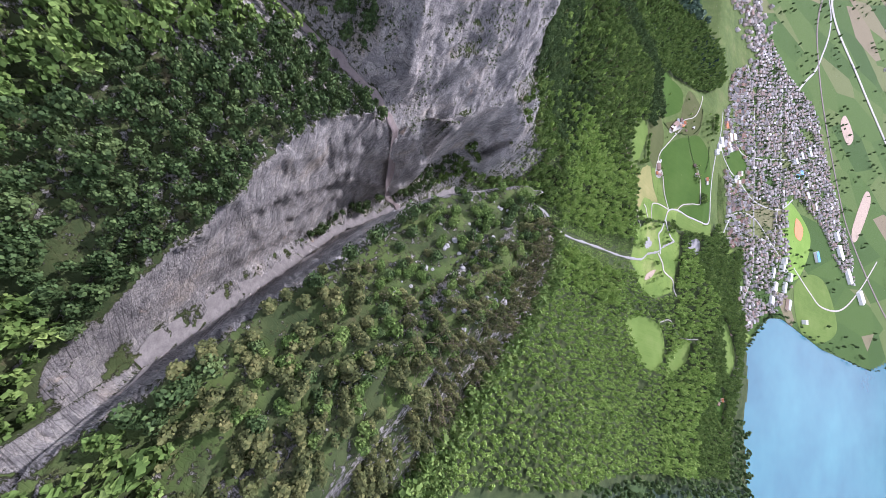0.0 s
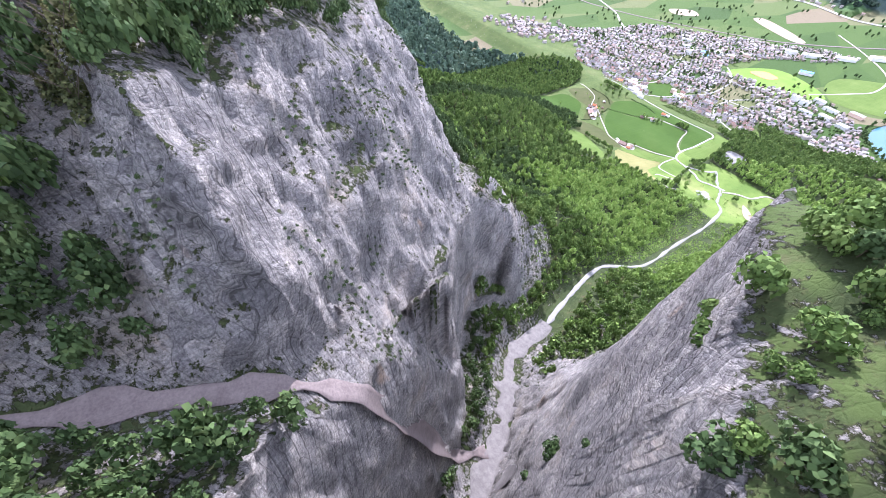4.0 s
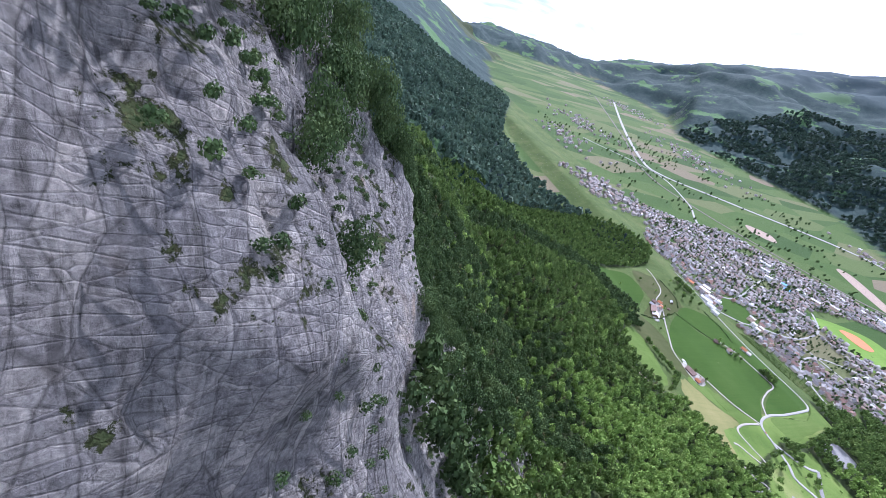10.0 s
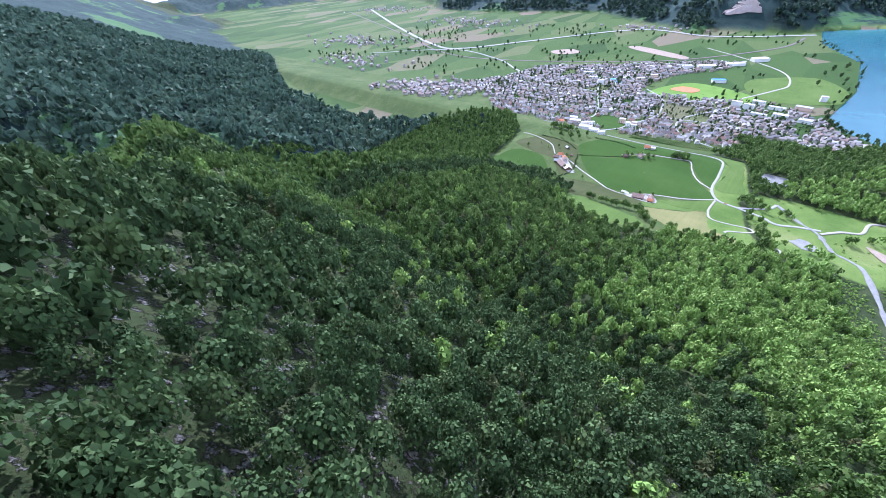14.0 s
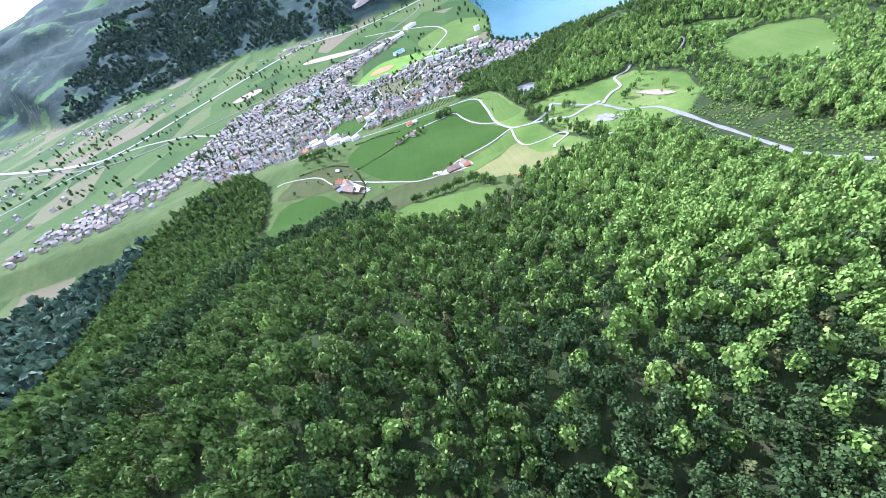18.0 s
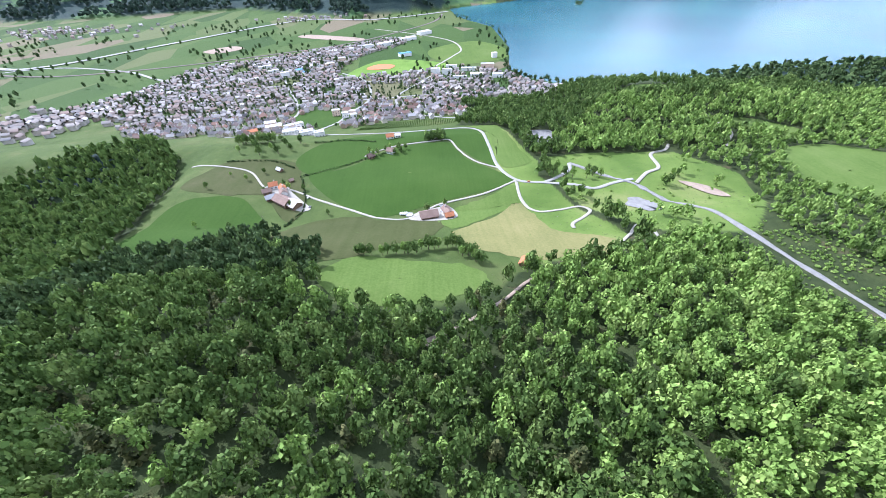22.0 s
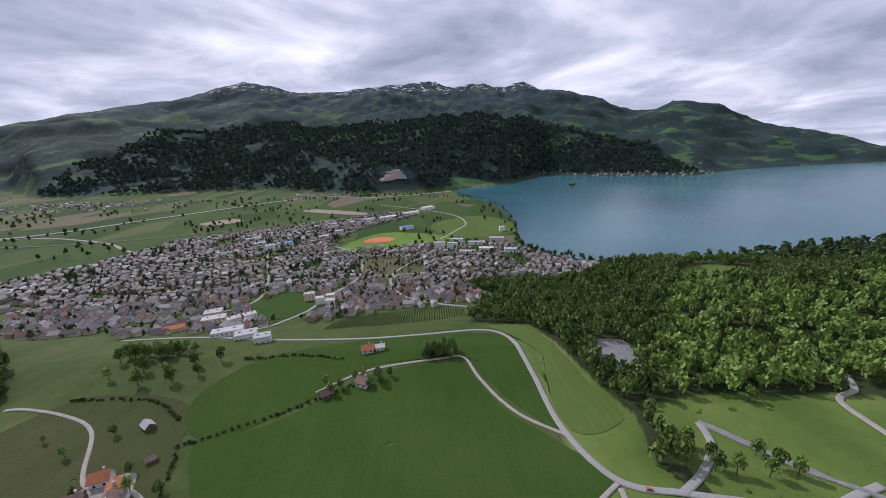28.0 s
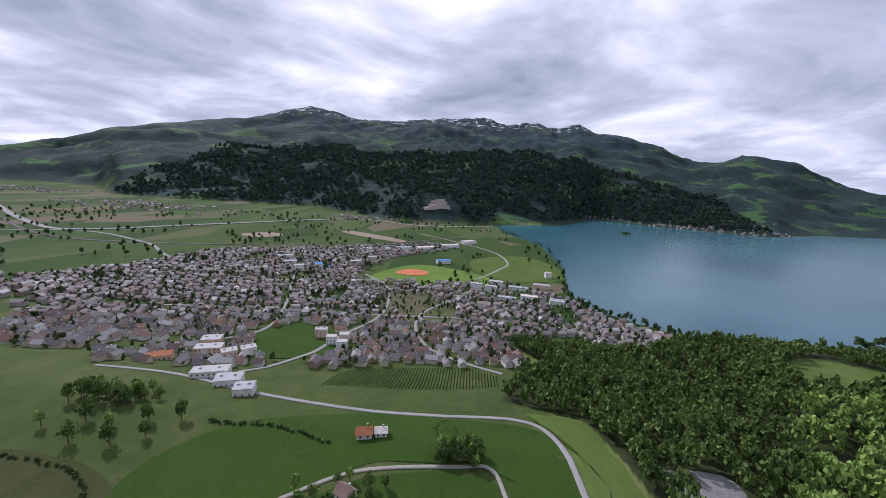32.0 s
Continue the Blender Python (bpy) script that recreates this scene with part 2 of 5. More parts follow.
    # side valley hanging over the gorge
    ds, ps = near_line(SIDE, x, y)
    zs = np.interp(ps, range(len(SIDE)), SIDE_Z)
    left = (x - 256) * 0.93 + (y + 500) * 0.25 < 0
    z = np.where(east, z, np.minimum(z, zs + np.where(left, 0.92 + 2.4 * np.clip(3.6 - ps, 0, 1), 0.58) * np.clip(ds - 2.0, 0, np.where(left, 999, 46)) + 2))
    half = np.interp(par, [0, 6, 9, 11, 13, 18], [3.5, 4.0, 5.0, 6.0, 4.5, 2.6])
    w = np.clip(d - half, 0, 999)
    bank = np.interp(par, [8, 9, 10, 11, 12, 13, 14, 18], [60, 16, 15, 26, 24, 17, 12, 6])
    gentle = np.interp(par, [0, 7, 8, 9, 10, 12, 18], [0.05, 0.12, 0.35, 0.7, 0.7, 0.65, 0.8])
    sheer = np.interp(par, [8, 9, 10, 11, 12, 14, 18], [0.6, 1.3, 2.4, 12, 14, 5, 5])
    west_side = zf + gentle * np.minimum(w, bank) + sheer * np.clip(w - bank, 0, 90)
    steep = np.interp(par, [0, 7, 8, 9, 10, 11, 12, 13, 14, 18], [0.05, 0.12, 0.3, 0.4, 0.6, 0.8, 1.1, 4.0, 12, 16])
    east_side = zf + steep * np.minimum(w, 90) + 0.0035 * w * w * (1 + steep)
    rough = (fbm(x / 11, y / 11, 4, 21) - 0.5) * 12 * smooth(par, 9.5, 11) * smooth(d, 6, 16)
    z = np.minimum(z, np.where(east, east_side, west_side) + rough)
    # lake bed
    inl = inside(LAKE, x, y)
    z = np.where(inl, -9.0, np.where((y > 380) & (z < 0.3), 0.3, z))
    # mountains round the valley
    r, az = np.hypot(x, y), np.degrees(np.arctan2(x, y))
    foot = np.interp(az, [-95, -75, -60, -52, -48, -47, -42.6, -34.5, -25, -18, -11.5, -8, 3, 12, 15, 17, 26.7, 37, 40, 45, 52, 70],
                     [3900, 3800, 3600, 3300, 2890, 2235, 2010, 1870, 1776, 1413, 1230, 1330, 1380, 1560, 1800, 2040, 2010, 2080, 2480, 2850, 3500, 5200])
    elev = np.interp(az, [-95, -75, -60, -56, -51, -46, -40, -31, -25, -21, -18, -12, 0, 4, 7.6, 11, 13.8, 16, 20.5, 28.7, 31, 33, 37.6, 44, 51, 60],
                     [-1.9, -0.9, -0.4, 0.6, 2.4, 4.1, 5.2, 7.4, 9.2, 8.6, 8.0, 8.5, 9.8, 8.8, 9.1, 8.3, 9.0, 8.0, 7.3, 4.4, 4.6, 5.3, 4.2, 1.5, -1.2, -2])
    crest = 150 + 4400 * np.tan(np.radians(elev))
    g = np.interp((r - foot) / np.maximum(4400 - foot, 300), [0, 0.05, 0.3, 0.42, 0.55, 0.72, 0.86, 1.0, 1.3], [0, 0.04, 0.34, 0.43, 0.47, 0.72, 0.8, 1.0, 0.9])
    far = crest * g + (fbm(x / 420, y / 420, 5, 3) - 0.5) * 260 * smooth(g, 0.02, 0.3) * (1 - 0.75 * smooth(g, 0.85, 1.0)) + (fbm(x / 90, y / 90, 4, 8) - 0.5) * 46 * smooth(g, 0.01, 0.1)
    z = np.where((r > foot) & ((y > 700) | (x < -2500) & (y > -400)), np.maximum(z, far), z)
    # knob with the quarry above the lake's end
    q = np.hypot((x + 150) / 260, (y - 1480) / 170)
    z = np.where(inl, z, np.maximum(z, 105 * (1 - q * q)))
    # massif to the west, behind the flank
    e = np.hypot((x + 2950) / 900, (y - 120) / 700)
    z = np.maximum(z, 135 * (1 - e ** 1.3) + (fbm(x / 200, y / 200, 4, 12) - 0.5) * 90 * (e < 1.2) - 20)
    flank = np.interp(y + 0.25 * (x + 319), [-1800, -700, -500, -406, -300, -200, -100, 0], [420, 260, 178, 140, 92, 56, 24, 0]) * smooth(-x, 300, 560)
    z = np.where(x < -260, np.maximum(np.where(y < 0, np.minimum(z, flank + 40), z), flank + (fbm(x / 120, y / 120, 4, 31) - 0.5) * 24 * smooth(-x, 260, 500) * (flank > 2)), z)
    bump = (fbm(x / 17, y / 17, 3, 2) - 0.5)
    return z + bump * 2.2 * smooth(-y, 60, 160) * (y > -900)


def z_at(x, y):
    return float(height(np.array([x]), np.array([y]))[0])


# ---- materials ----
def material(name, rough=0.9, spec=0.2):
    m = bpy.data.materials.new(name)
    m.use_nodes = True
    b = m.node_tree.nodes["Principled BSDF"]
    b.inputs["Roughness"].default_value = rough
    b.inputs["Specular IOR Level"].default_value = spec
    return m, m.node_tree, b


def node(nt, kind, **inputs):
    n = nt.nodes.new(kind)
    for k, v in inputs.items():
        key = k.replace("_", " ")
        if hasattr(v, "is_linked"):
            nt.links.new(v, n.inputs[key])
        else:
            n.inputs[key].default_value = v
    return n


def coords(nt, sx=1.0, sy=1.0, sz=1.0):
    g = nt.nodes.new("ShaderNodeNewGeometry")
    mp = nt.nodes.new("ShaderNodeMapping")
    mp.inputs["Scale"].default_value = (sx, sy, sz)
    nt.links.new(g.outputs["Position"], mp.inputs["Vector"])
    return mp.outputs[0]


def noise_tex(nt, scale, detail=5.0, rough=0.6, vec=None, distort=0.0):
    n = nt.nodes.new("ShaderNodeTexNoise")
    n.inputs["Scale"].default_value, n.inputs["Detail"].default_value = scale, detail
    n.inputs["Roughness"].default_value, n.inputs["Distortion"].default_value = rough, distort
    nt.links.new(vec if vec is not None else coords(nt), n.inputs["Vector"])
    return n.outputs[0]


def ramp(nt, fac, *stops):
    r = nt.nodes.new("ShaderNodeValToRGB")
    els = r.color_ramp.elements
    while len(els) < len(stops):
        els.new(0.5)
    for el, (p, c) in zip(els, stops):
        el.position, el.color = p, (*c, 1) if not isinstance(c, float) else (c, c, c, 1)
    nt.links.new(fac, r.inputs[0])
    return r.outputs[0]


def mix(nt, fac, a, b, mode="MIX"):
    n = nt.nodes.new("ShaderNodeMix")
    n.data_type, n.blend_type = "RGBA", mode
    for sock, v in ((n.inputs[0], fac), (n.inputs[6], a), (n.inputs[7], b)):
        if hasattr(v, "is_linked"):
            nt.links.new(v, sock)
        else:
            sock.default_value = v if isinstance(v, float) else (*v, 1)
    return n.outputs[2]


def bump(nt, b, fac, strength=0.5, dist=0.3):
    n = nt.nodes.new("ShaderNodeBump")
    n.inputs["Strength"].default_value, n.inputs["Distance"].default_value = strength, dist
    nt.links.new(fac, n.inputs["Height"])
    nt.links.new(n.outputs[0], b.inputs["Normal"])


def base(nt, b, col):
    nt.links.new(col, b.inputs["Base Color"])


def simple(name, c1, c2, scale, rough=0.85, spec=0.2, fine=None, bumpy=0.2):
    """Two tones by noise at two scales, with a fine relief."""
    m, nt, b = material(name, rough, spec)
    a = noise_tex(nt, scale, 5)
    f = noise_tex(nt, (fine or scale * 9), 3)
    col = mix(nt, ramp(nt, a, (0.3, 0.0), (0.7, 1.0)), c1, c2)
    col = mix(nt, 0.35, col, ramp(nt, f, (0.25, tuple(v * 0.6 for v in c1)), (0.75, tuple(min(v * 1.25, 1) for v in c2))))
    base(nt, b, col)
    bump(nt, b, f, bumpy, 0.15)
    return m


def per_piece(name, stops, rough=0.8, spec=0.25, grain=3.0):
    """Colour that differs from piece to piece of a joined mesh."""
    m, nt, b = material(name, rough, spec)
    g = nt.nodes.new("ShaderNodeNewGeometry")
    col = ramp(nt, g.outputs["Random Per Island"], *stops)
    n = noise_tex(nt, grain, 3)
    base(nt, b, mix(nt, ramp(nt, n, (0.3, 0.0), (0.75, 0.45)), col, (0.16, 0.15, 0.13)))
    return m


def per_object(name, stops, rough=0.8, spec=0.25, grain=3.0):
    m, nt, b = material(name, rough, spec)
    g = nt.nodes.new("ShaderNodeObjectInfo")
    col = ramp(nt, g.outputs["Random"], *stops)
    n = noise_tex(nt, grain, 4)
    base(nt, b, mix(nt, ramp(nt, n, (0.35, 0.0), (0.8, 0.4)), col, (0.14, 0.13, 0.11)))
    return m


def foliage(name, dark, mid, light, scale=0.11):
    m, nt, b = material(name, 0.75, 0.15)
    g = nt.nodes.new("ShaderNodeNewGeometry")
    big = noise_tex(nt, scale, 3, 0.6)
    # Lowest stops deepened: shade in and between crowns put into the leaf colour
    col = ramp(nt, big, (0.32, tuple(v * 0.6 for v in dark)), (0.5, mid), (0.66, light))
    leaf = ramp(nt, g.outputs["Random Per Island"], (0.0, tuple(v * 0.3 for v in dark)), (0.45, tuple(v * 0.75 for v in mid)), (0.8, mid), (1.0, tuple(v * 1.15 for v in light)))
    col = mix(nt, 0.5, col, leaf)
    base(nt, b, col)
    b.inputs["Subsurface Weight"].default_value = 0.0
    tr = nt.nodes.new("ShaderNodeBsdfTranslucent")
    nt.links.new(col, tr.inputs[0])
    ms = nt.nodes.new("ShaderNodeMixShader")
    ms.inputs[0].default_value = 0.18
    nt.links.new(b.outputs[0], ms.inputs[1])
    nt.links.new(tr.outputs[0], ms.inputs[2])
    nt.links.new(ms.outputs[0], nt.nodes["Material Output"].inputs[0])
    return m


def ground_material():
    """Grass, forest floor and, where it is steep, bare limestone in slanting beds."""
    m, nt, b = material("ground_cover", 0.92, 0.12)
    geo = nt.nodes.new("ShaderNodeNewGeometry")
    sep = nt.nodes.new("ShaderNodeSeparateXYZ")
    nt.links.new(geo.outputs["Normal"], sep.inputs[0])
    # limestone: two families of slanting joints across the face, blotches and rust
    def along(n, t1, t2, sn, st_):
        cmb = nt.nodes.new("ShaderNodeCombineXYZ")
        for k, (v, sc) in enumerate(((n, sn), (t1, st_), (t2, st_))):
            d = nt.nodes.new("ShaderNodeVectorMath")
            d.operation = "DOT_PRODUCT"
            d.inputs[1].default_value = tuple(c * sc for c in v)
            nt.links.new(geo.outputs["Position"], d.inputs[0])
            nt.links.new(d.outputs["Value"], cmb.inputs[k])
        return cmb.outputs[0]

    beds_v = along((0.8, -0.45, 0.4), (0.3, 0.9, 0.3), (-0.5, -0.1, 0.86), 1.1, 0.14)
    joint_v = along((-0.75, -0.05, 0.66), (0.3, 0.9, 0.3), (0.6, -0.4, 0.7), 0.9, 0.2)
    beds = noise_tex(nt, 1.0, 8, 0.7, beds_v, 0.1)
    lines = noise_tex(nt, 1.0, 8, 0.72, joint_v, 0.1)
    blot = noise_tex(nt, 0.05, 7, 0.65)
    fine = noise_tex(nt, 1.9, 9, 0.8)
    rock = ramp(nt, fine, (0.33, (0.12, 0.115, 0.108)), (0.45, (0.3, 0.287, 0.272)), (0.55, (0.43, 0.41, 0.385)), (0.68, (0.64, 0.61, 0.575)))
    rock = mix(nt, ramp(nt, blot, (0.4, 0.55), (0.5, 0.0)), rock, (0.19, 0.188, 0.19))
    rock = mix(nt, ramp(nt, blot, (0.55, 0.0), (0.68, 0.5)), rock, (0.45, 0.38, 0.3))
    rust = noise_tex(nt, 0.12, 3, 0.5, coords(nt, 1, 1, 0.35))
    rock = mix(nt, ramp(nt, rust, (0.68, 0.0), (0.76, 0.5)), rock, (0.5, 0.33, 0.2))
    rock = mix(nt, ramp(nt, beds, (0.36, 0.6), (0.43, 0.0)), rock, (0.1, 0.095, 0.09))
    thin = noise_tex(nt, 2.6, 8, 0.75, beds_v, 0.1)
    rock = mix(nt, ramp(nt, thin, (0.36, 0.7), (0.42, 0.0)), rock, (0.1, 0.096, 0.09))
    rock = mix(nt, ramp(nt, beds, (0.56, 0.0), (0.66, 0.4)), rock, (0.55, 0.53, 0.5))
    rock = mix(nt, ramp(nt, lines, (0.34, 0.6), (0.4, 0.0)), rock, (0.09, 0.086, 0.08))

    # joint blocks: slabs along the beds, broken across, each with its own tone and open joints
    def blocks(vec, scale, seam, dark):
        nonlocal rock
        cell = nt.nodes.new("ShaderNodeTexVoronoi")
        rim = nt.nodes.new("ShaderNodeTexVoronoi")
        rim.feature = "DISTANCE_TO_EDGE"
        for v in (cell, rim):
            v.inputs["Scale"].default_value = scale
            nt.links.new(vec, v.inputs["Vector"])
        tone = nt.nodes.new("ShaderNodeSeparateColor")
        nt.links.new(cell.outputs["Color"], tone.inputs[0])
        rock = mix(nt, 0.8, rock, ramp(nt, tone.outputs[0], (0.0, (0.78, 0.78, 0.8)), (0.5, (1.0, 1.0, 1.0)), (1.0, (1.25, 1.23, 1.2))), "MULTIPLY")
        rock = mix(nt, ramp(nt, rim.outputs["Distance"], (0.0, dark), (seam, 0.0)), rock, (0.05, 0.048, 0.046))
        return ramp(nt, rim.outputs["Distance"], (0.0, 0.0), (seam * 3, 1.0))

    slab_v = along((0.72, -0.5, 0.48), (0.3, 0.9, 0.3), (-0.6, -0.1, 0.79), 0.62, 0.15)
    chip_v = along((-0.7, -0.1, 0.7), (0.4, 0.86, 0.3), (0.66, -0.45, 0.6), 1.9, 0.55)
    big_joint = blocks(slab_v, 1.0, 0.026, 0.55)
    small_joint = blocks(chip_v, 1.0, 0.03, 0.38)
    # bedding planes: long slanting dark lines, wide and narrow spaced
    for scale, keep, seam in ((0.16, 0.75, 0.07), (0.55, 0.5, 0.1)):
        wave = nt.nodes.new("ShaderNodeTexWave")
        wave.inputs["Scale"].default_value, wave.inputs["Distortion"].default_value = scale, 2.2
        wave.inputs["Detail"].default_value, wave.inputs["Detail Scale"].default_value = 4.0, 1.6
        nt.links.new(along((0.72, -0.5, 0.48), (0.3, 0.9, 0.3), (-0.6, -0.1, 0.79), 1.0, 0.12), wave.inputs["Vector"])
        gap = mix(nt, ramp(nt, blot, (0.42, 0.0), (0.55, 1.0)), ramp(nt, wave.outputs["Fac"], (0.0, keep), (seam, 0.0)), (0.0, 0.0, 0.0))
        rock = mix(nt, gap, rock, (0.06, 0.057, 0.053))
    # plants on ledges
    tuft = noise_tex(nt, 0.55, 8, 0.75)
    green = ramp(nt, noise_tex(nt, 1.4, 7, 0.78), (0.3, (0.022, 0.03, 0.012)), (0.52, (0.055, 0.068, 0.026)), (0.75, (0.13, 0.12, 0.055)))
    grass = ramp(nt, noise_tex(nt, 0.02, 5, 0.6), (0.35, (0.075, 0.125, 0.025)), (0.55, (0.12, 0.175, 0.04)), (0.72, (0.19, 0.21, 0.075)))
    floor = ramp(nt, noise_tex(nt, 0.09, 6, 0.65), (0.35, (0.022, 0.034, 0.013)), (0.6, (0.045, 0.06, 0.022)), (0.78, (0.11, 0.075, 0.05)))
    # far slopes: forest with pastures, distance haze put into the colours as blue
    posz = nt.nodes.new("ShaderNodeSeparateXYZ")
    nt.links.new(geo.outputs["Position"], posz.inputs[0])
    wood = ramp(nt, noise_tex(nt, 0.03, 6, 0.75), (0.3, (0.014, 0.03, 0.03)), (0.7, (0.034, 0.058, 0.05)))
    past = ramp(nt, noise_tex(nt, 0.0032, 7, 0.62, coords(nt, 1.0, 1.7, 3.2)), (0.56, 0.0), (0.6, 1.0))
    slope_far = mix(nt, past, wood, (0.06, 0.12, 0.045))
    crag = ramp(nt, noise_tex(nt, 0.006, 8, 0.7, coords(nt, 1, 1, 3.0)), (0.66, 0.0), (0.7, 0.7))
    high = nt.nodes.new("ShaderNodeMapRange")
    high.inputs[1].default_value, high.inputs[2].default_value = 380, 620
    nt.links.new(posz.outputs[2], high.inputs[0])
    # high ground carries the same haze tint in its colour
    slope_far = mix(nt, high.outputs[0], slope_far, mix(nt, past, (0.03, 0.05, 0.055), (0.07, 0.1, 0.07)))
    cm = nt.nodes.new("ShaderNodeMath"); cm.operation = "MULTIPLY"
    nt.links.new(crag, cm.inputs[0]); nt.links.new(high.outputs[0], cm.inputs[1])
    slope_far = mix(nt, cm.outputs[0], slope_far, (0.3, 0.3, 0.31))
    peak = nt.nodes.new("ShaderNodeMapRange")
    peak.inputs[1].default_value, peak.inputs[2].default_value = 700, 830
    nt.links.new(posz.outputs[2], peak.inputs[0])
    snow = ramp(nt, noise_tex(nt, 0.012, 6, 0.7, coords(nt, 1, 1, 2.5)), (0.56, 0.0), (0.6, 1.0))
    sm = nt.nodes.new("ShaderNodeMath"); sm.operation = "MULTIPLY"
    nt.links.new(snow, sm.inputs[0]); nt.links.new(peak.outputs[0], sm.inputs[1])
    slope_far = mix(nt, sm.outputs[0], slope_far, (0.75, 0.77, 0.8))
    # put together: by distance up the valley, by slope
    at = nt.nodes.new("ShaderNodeAttribute")
    at.attribute_name = "cover"
    cov = nt.nodes.new("ShaderNodeSeparateColor")
    nt.links.new(at.outputs["Color"], cov.inputs[0])
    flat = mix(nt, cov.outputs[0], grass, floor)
    fields = nt.nodes.new("ShaderNodeTexVoronoi")
    fields.inputs["Scale"].default_value = 0.011
    nt.links.new(coords(nt, 1.0, 0.45, 1.0), fields.inputs["Vector"])
    fsep = nt.nodes.new("ShaderNodeSeparateColor")
    nt.links.new(fields.outputs["Color"], fsep.inputs[0])
    fcol = ramp(nt, fsep.outputs[0], (0.0, (0.03, 0.062, 0.014)), (0.45, (0.047, 0.085, 0.019)), (0.7, (0.066, 0.1, 0.027)), (0.86, (0.095, 0.11, 0.043)), (1.0, (0.15, 0.12, 0.08)))
    flat = mix(nt, cov.outputs[1], flat, fcol)
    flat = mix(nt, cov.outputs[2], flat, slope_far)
    st = nt.nodes.new("ShaderNodeMath"); st.operation = "ADD"
    tw = nt.nodes.new("ShaderNodeMath"); tw.operation = "MULTIPLY_ADD"
    tw.inputs[1].default_value, tw.inputs[2].default_value = 2.2, -1.17
    nt.links.new(tuft, tw.inputs[0])
    nt.links.new(sep.outputs[2], st.inputs[0]); nt.links.new(tw.outputs[0], st.inputs[1])
    firm = nt.nodes.new("ShaderNodeMath"); firm.operation = "MULTIPLY_ADD"
    firm.inputs[1].default_value = 0.24
    nt.links.new(at.outputs["Alpha"], firm.inputs[0]); nt.links.new(st.outputs[0], firm.inputs[2])
    st = firm
    is_flat = ramp(nt, st.outputs[0], (0.72, 0.0), (0.78, 1.0))
    near_rock = mix(nt, is_flat, rock, green)
    soil = ramp(nt, st.outputs[0], (0.88, 0.0), (0.94, 1.0))
    near = mix(nt, soil, near_rock, flat)
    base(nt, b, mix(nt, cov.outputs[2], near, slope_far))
    hgt = nt.nodes.new("ShaderNodeMath"); hgt.operation = "ADD"
    joint = mix(nt, 0.45, big_joint, small_joint)
    relief = mix(nt, 0.55, beds, joint)
    nt.links.new(relief, hgt.inputs[0]); nt.links.new(fine, hgt.inputs[1])
    bare_m = nt.nodes.new("ShaderNodeMath"); bare_m.operation = "MULTIPLY"
    nt.links.new(hgt.outputs[0], bare_m.inputs[0])
    nt.links.new(ramp(nt, st.outputs[0], (0.7, 1.0), (0.85, 0.12)), bare_m.inputs[1])
    bump(nt, b, bare_m.outputs[0], 1.0, 1.4)
    return m


def mown(name, c1, c2, c3, angle, stripe=0.5):
    """A hay meadow with faint mowing lines."""
    m, nt, b = material(name, 0.95, 0.1)
    g = nt.nodes.new("ShaderNodeNewGeometry")
    mp = nt.nodes.new("ShaderNodeMapping")
    mp.inputs["Rotation"].default_value = (0, 0, radians(angle))
    mp.inputs["Scale"].default_value = (1, 0.03, 0.0)
    nt.links.new(g.outputs["Position"], mp.inputs["Vector"])
    lines = noise_tex(nt, stripe, 2, 0.5, mp.outputs[0])
    big = noise_tex(nt, 0.022, 5, 0.6)
    fine = noise_tex(nt, 0.9, 5, 0.7)
    col = ramp(nt, big, (0.3, c1), (0.55, c2), (0.75, c3))
    col = mix(nt, 0.2, col, ramp(nt, lines, (0.35, c1), (0.65, c3)))
    col = mix(nt, 0.3, col, ramp(nt, fine, (0.3, tuple(v * 0.6 for v in c1)), (0.7, c3)))
    base(nt, b, col)
    bump(nt, b, fine, 0.4, 0.2)
    return m


def water_material():
    m, nt, b = material("lake_water", 0.22, 0.35)
    big = noise_tex(nt, 0.004, 4, 0.6)
    base(nt, b, ramp(nt, big, (0.3, (0.012, 0.075, 0.11)), (0.7, (0.035, 0.15, 0.17))))
    w1 = noise_tex(nt, 0.35, 4, 0.6, coords(nt, 1, 0.5, 1))
    bump(nt, b, w1, 0.12, 0.25)
    return m


GROUND = ground_material()
WATER = water_material()
MEADOW = mown("meadow_green", (0.0263, 0.0604, 0.00852), (0.0387, 0.0798, 0.0124), (0.0542, 0.0944, 0.0186), 12)
MEADOW_DRY = mown("meadow_dry", (0.12, 0.135, 0.045), (0.18, 0.175, 0.065), (0.25, 0.22, 0.1), 28, 0.35)
MEADOW_LIGHT = mown("meadow_light", (0.0595, 0.106, 0.0187), (0.0892, 0.14, 0.0298), (0.128, 0.17, 0.051), 65)
# Brownish pasture, darkened beyond its own tone with cloud shade in the colour
PASTURE = mown("pasture", (0.0374, 0.051, 0.0136), (0.0578, 0.0714, 0.0231), (0.0884, 0.0884, 0.0408), -20, 0.2)
LAWN = mown("sports_lawn", (0.09, 0.17, 0.025), (0.13, 0.22, 0.04), (0.17, 0.26, 0.06), 50, 0.8)
ASPHALT = simple("road_asphalt", (0.24, 0.235, 0.225), (0.33, 0.32, 0.3), 0.15, 0.9, 0.2)
TRACK = simple("gravel_track", (0.26, 0.245, 0.215), (0.37, 0.345, 0.3), 0.3, 0.95, 0.1)
GRAVEL = simple("stream_gravel", (0.15, 0.15, 0.146), (0.27, 0.262, 0.251), 0.35, 0.95, 0.15, 2.2, 0.9)
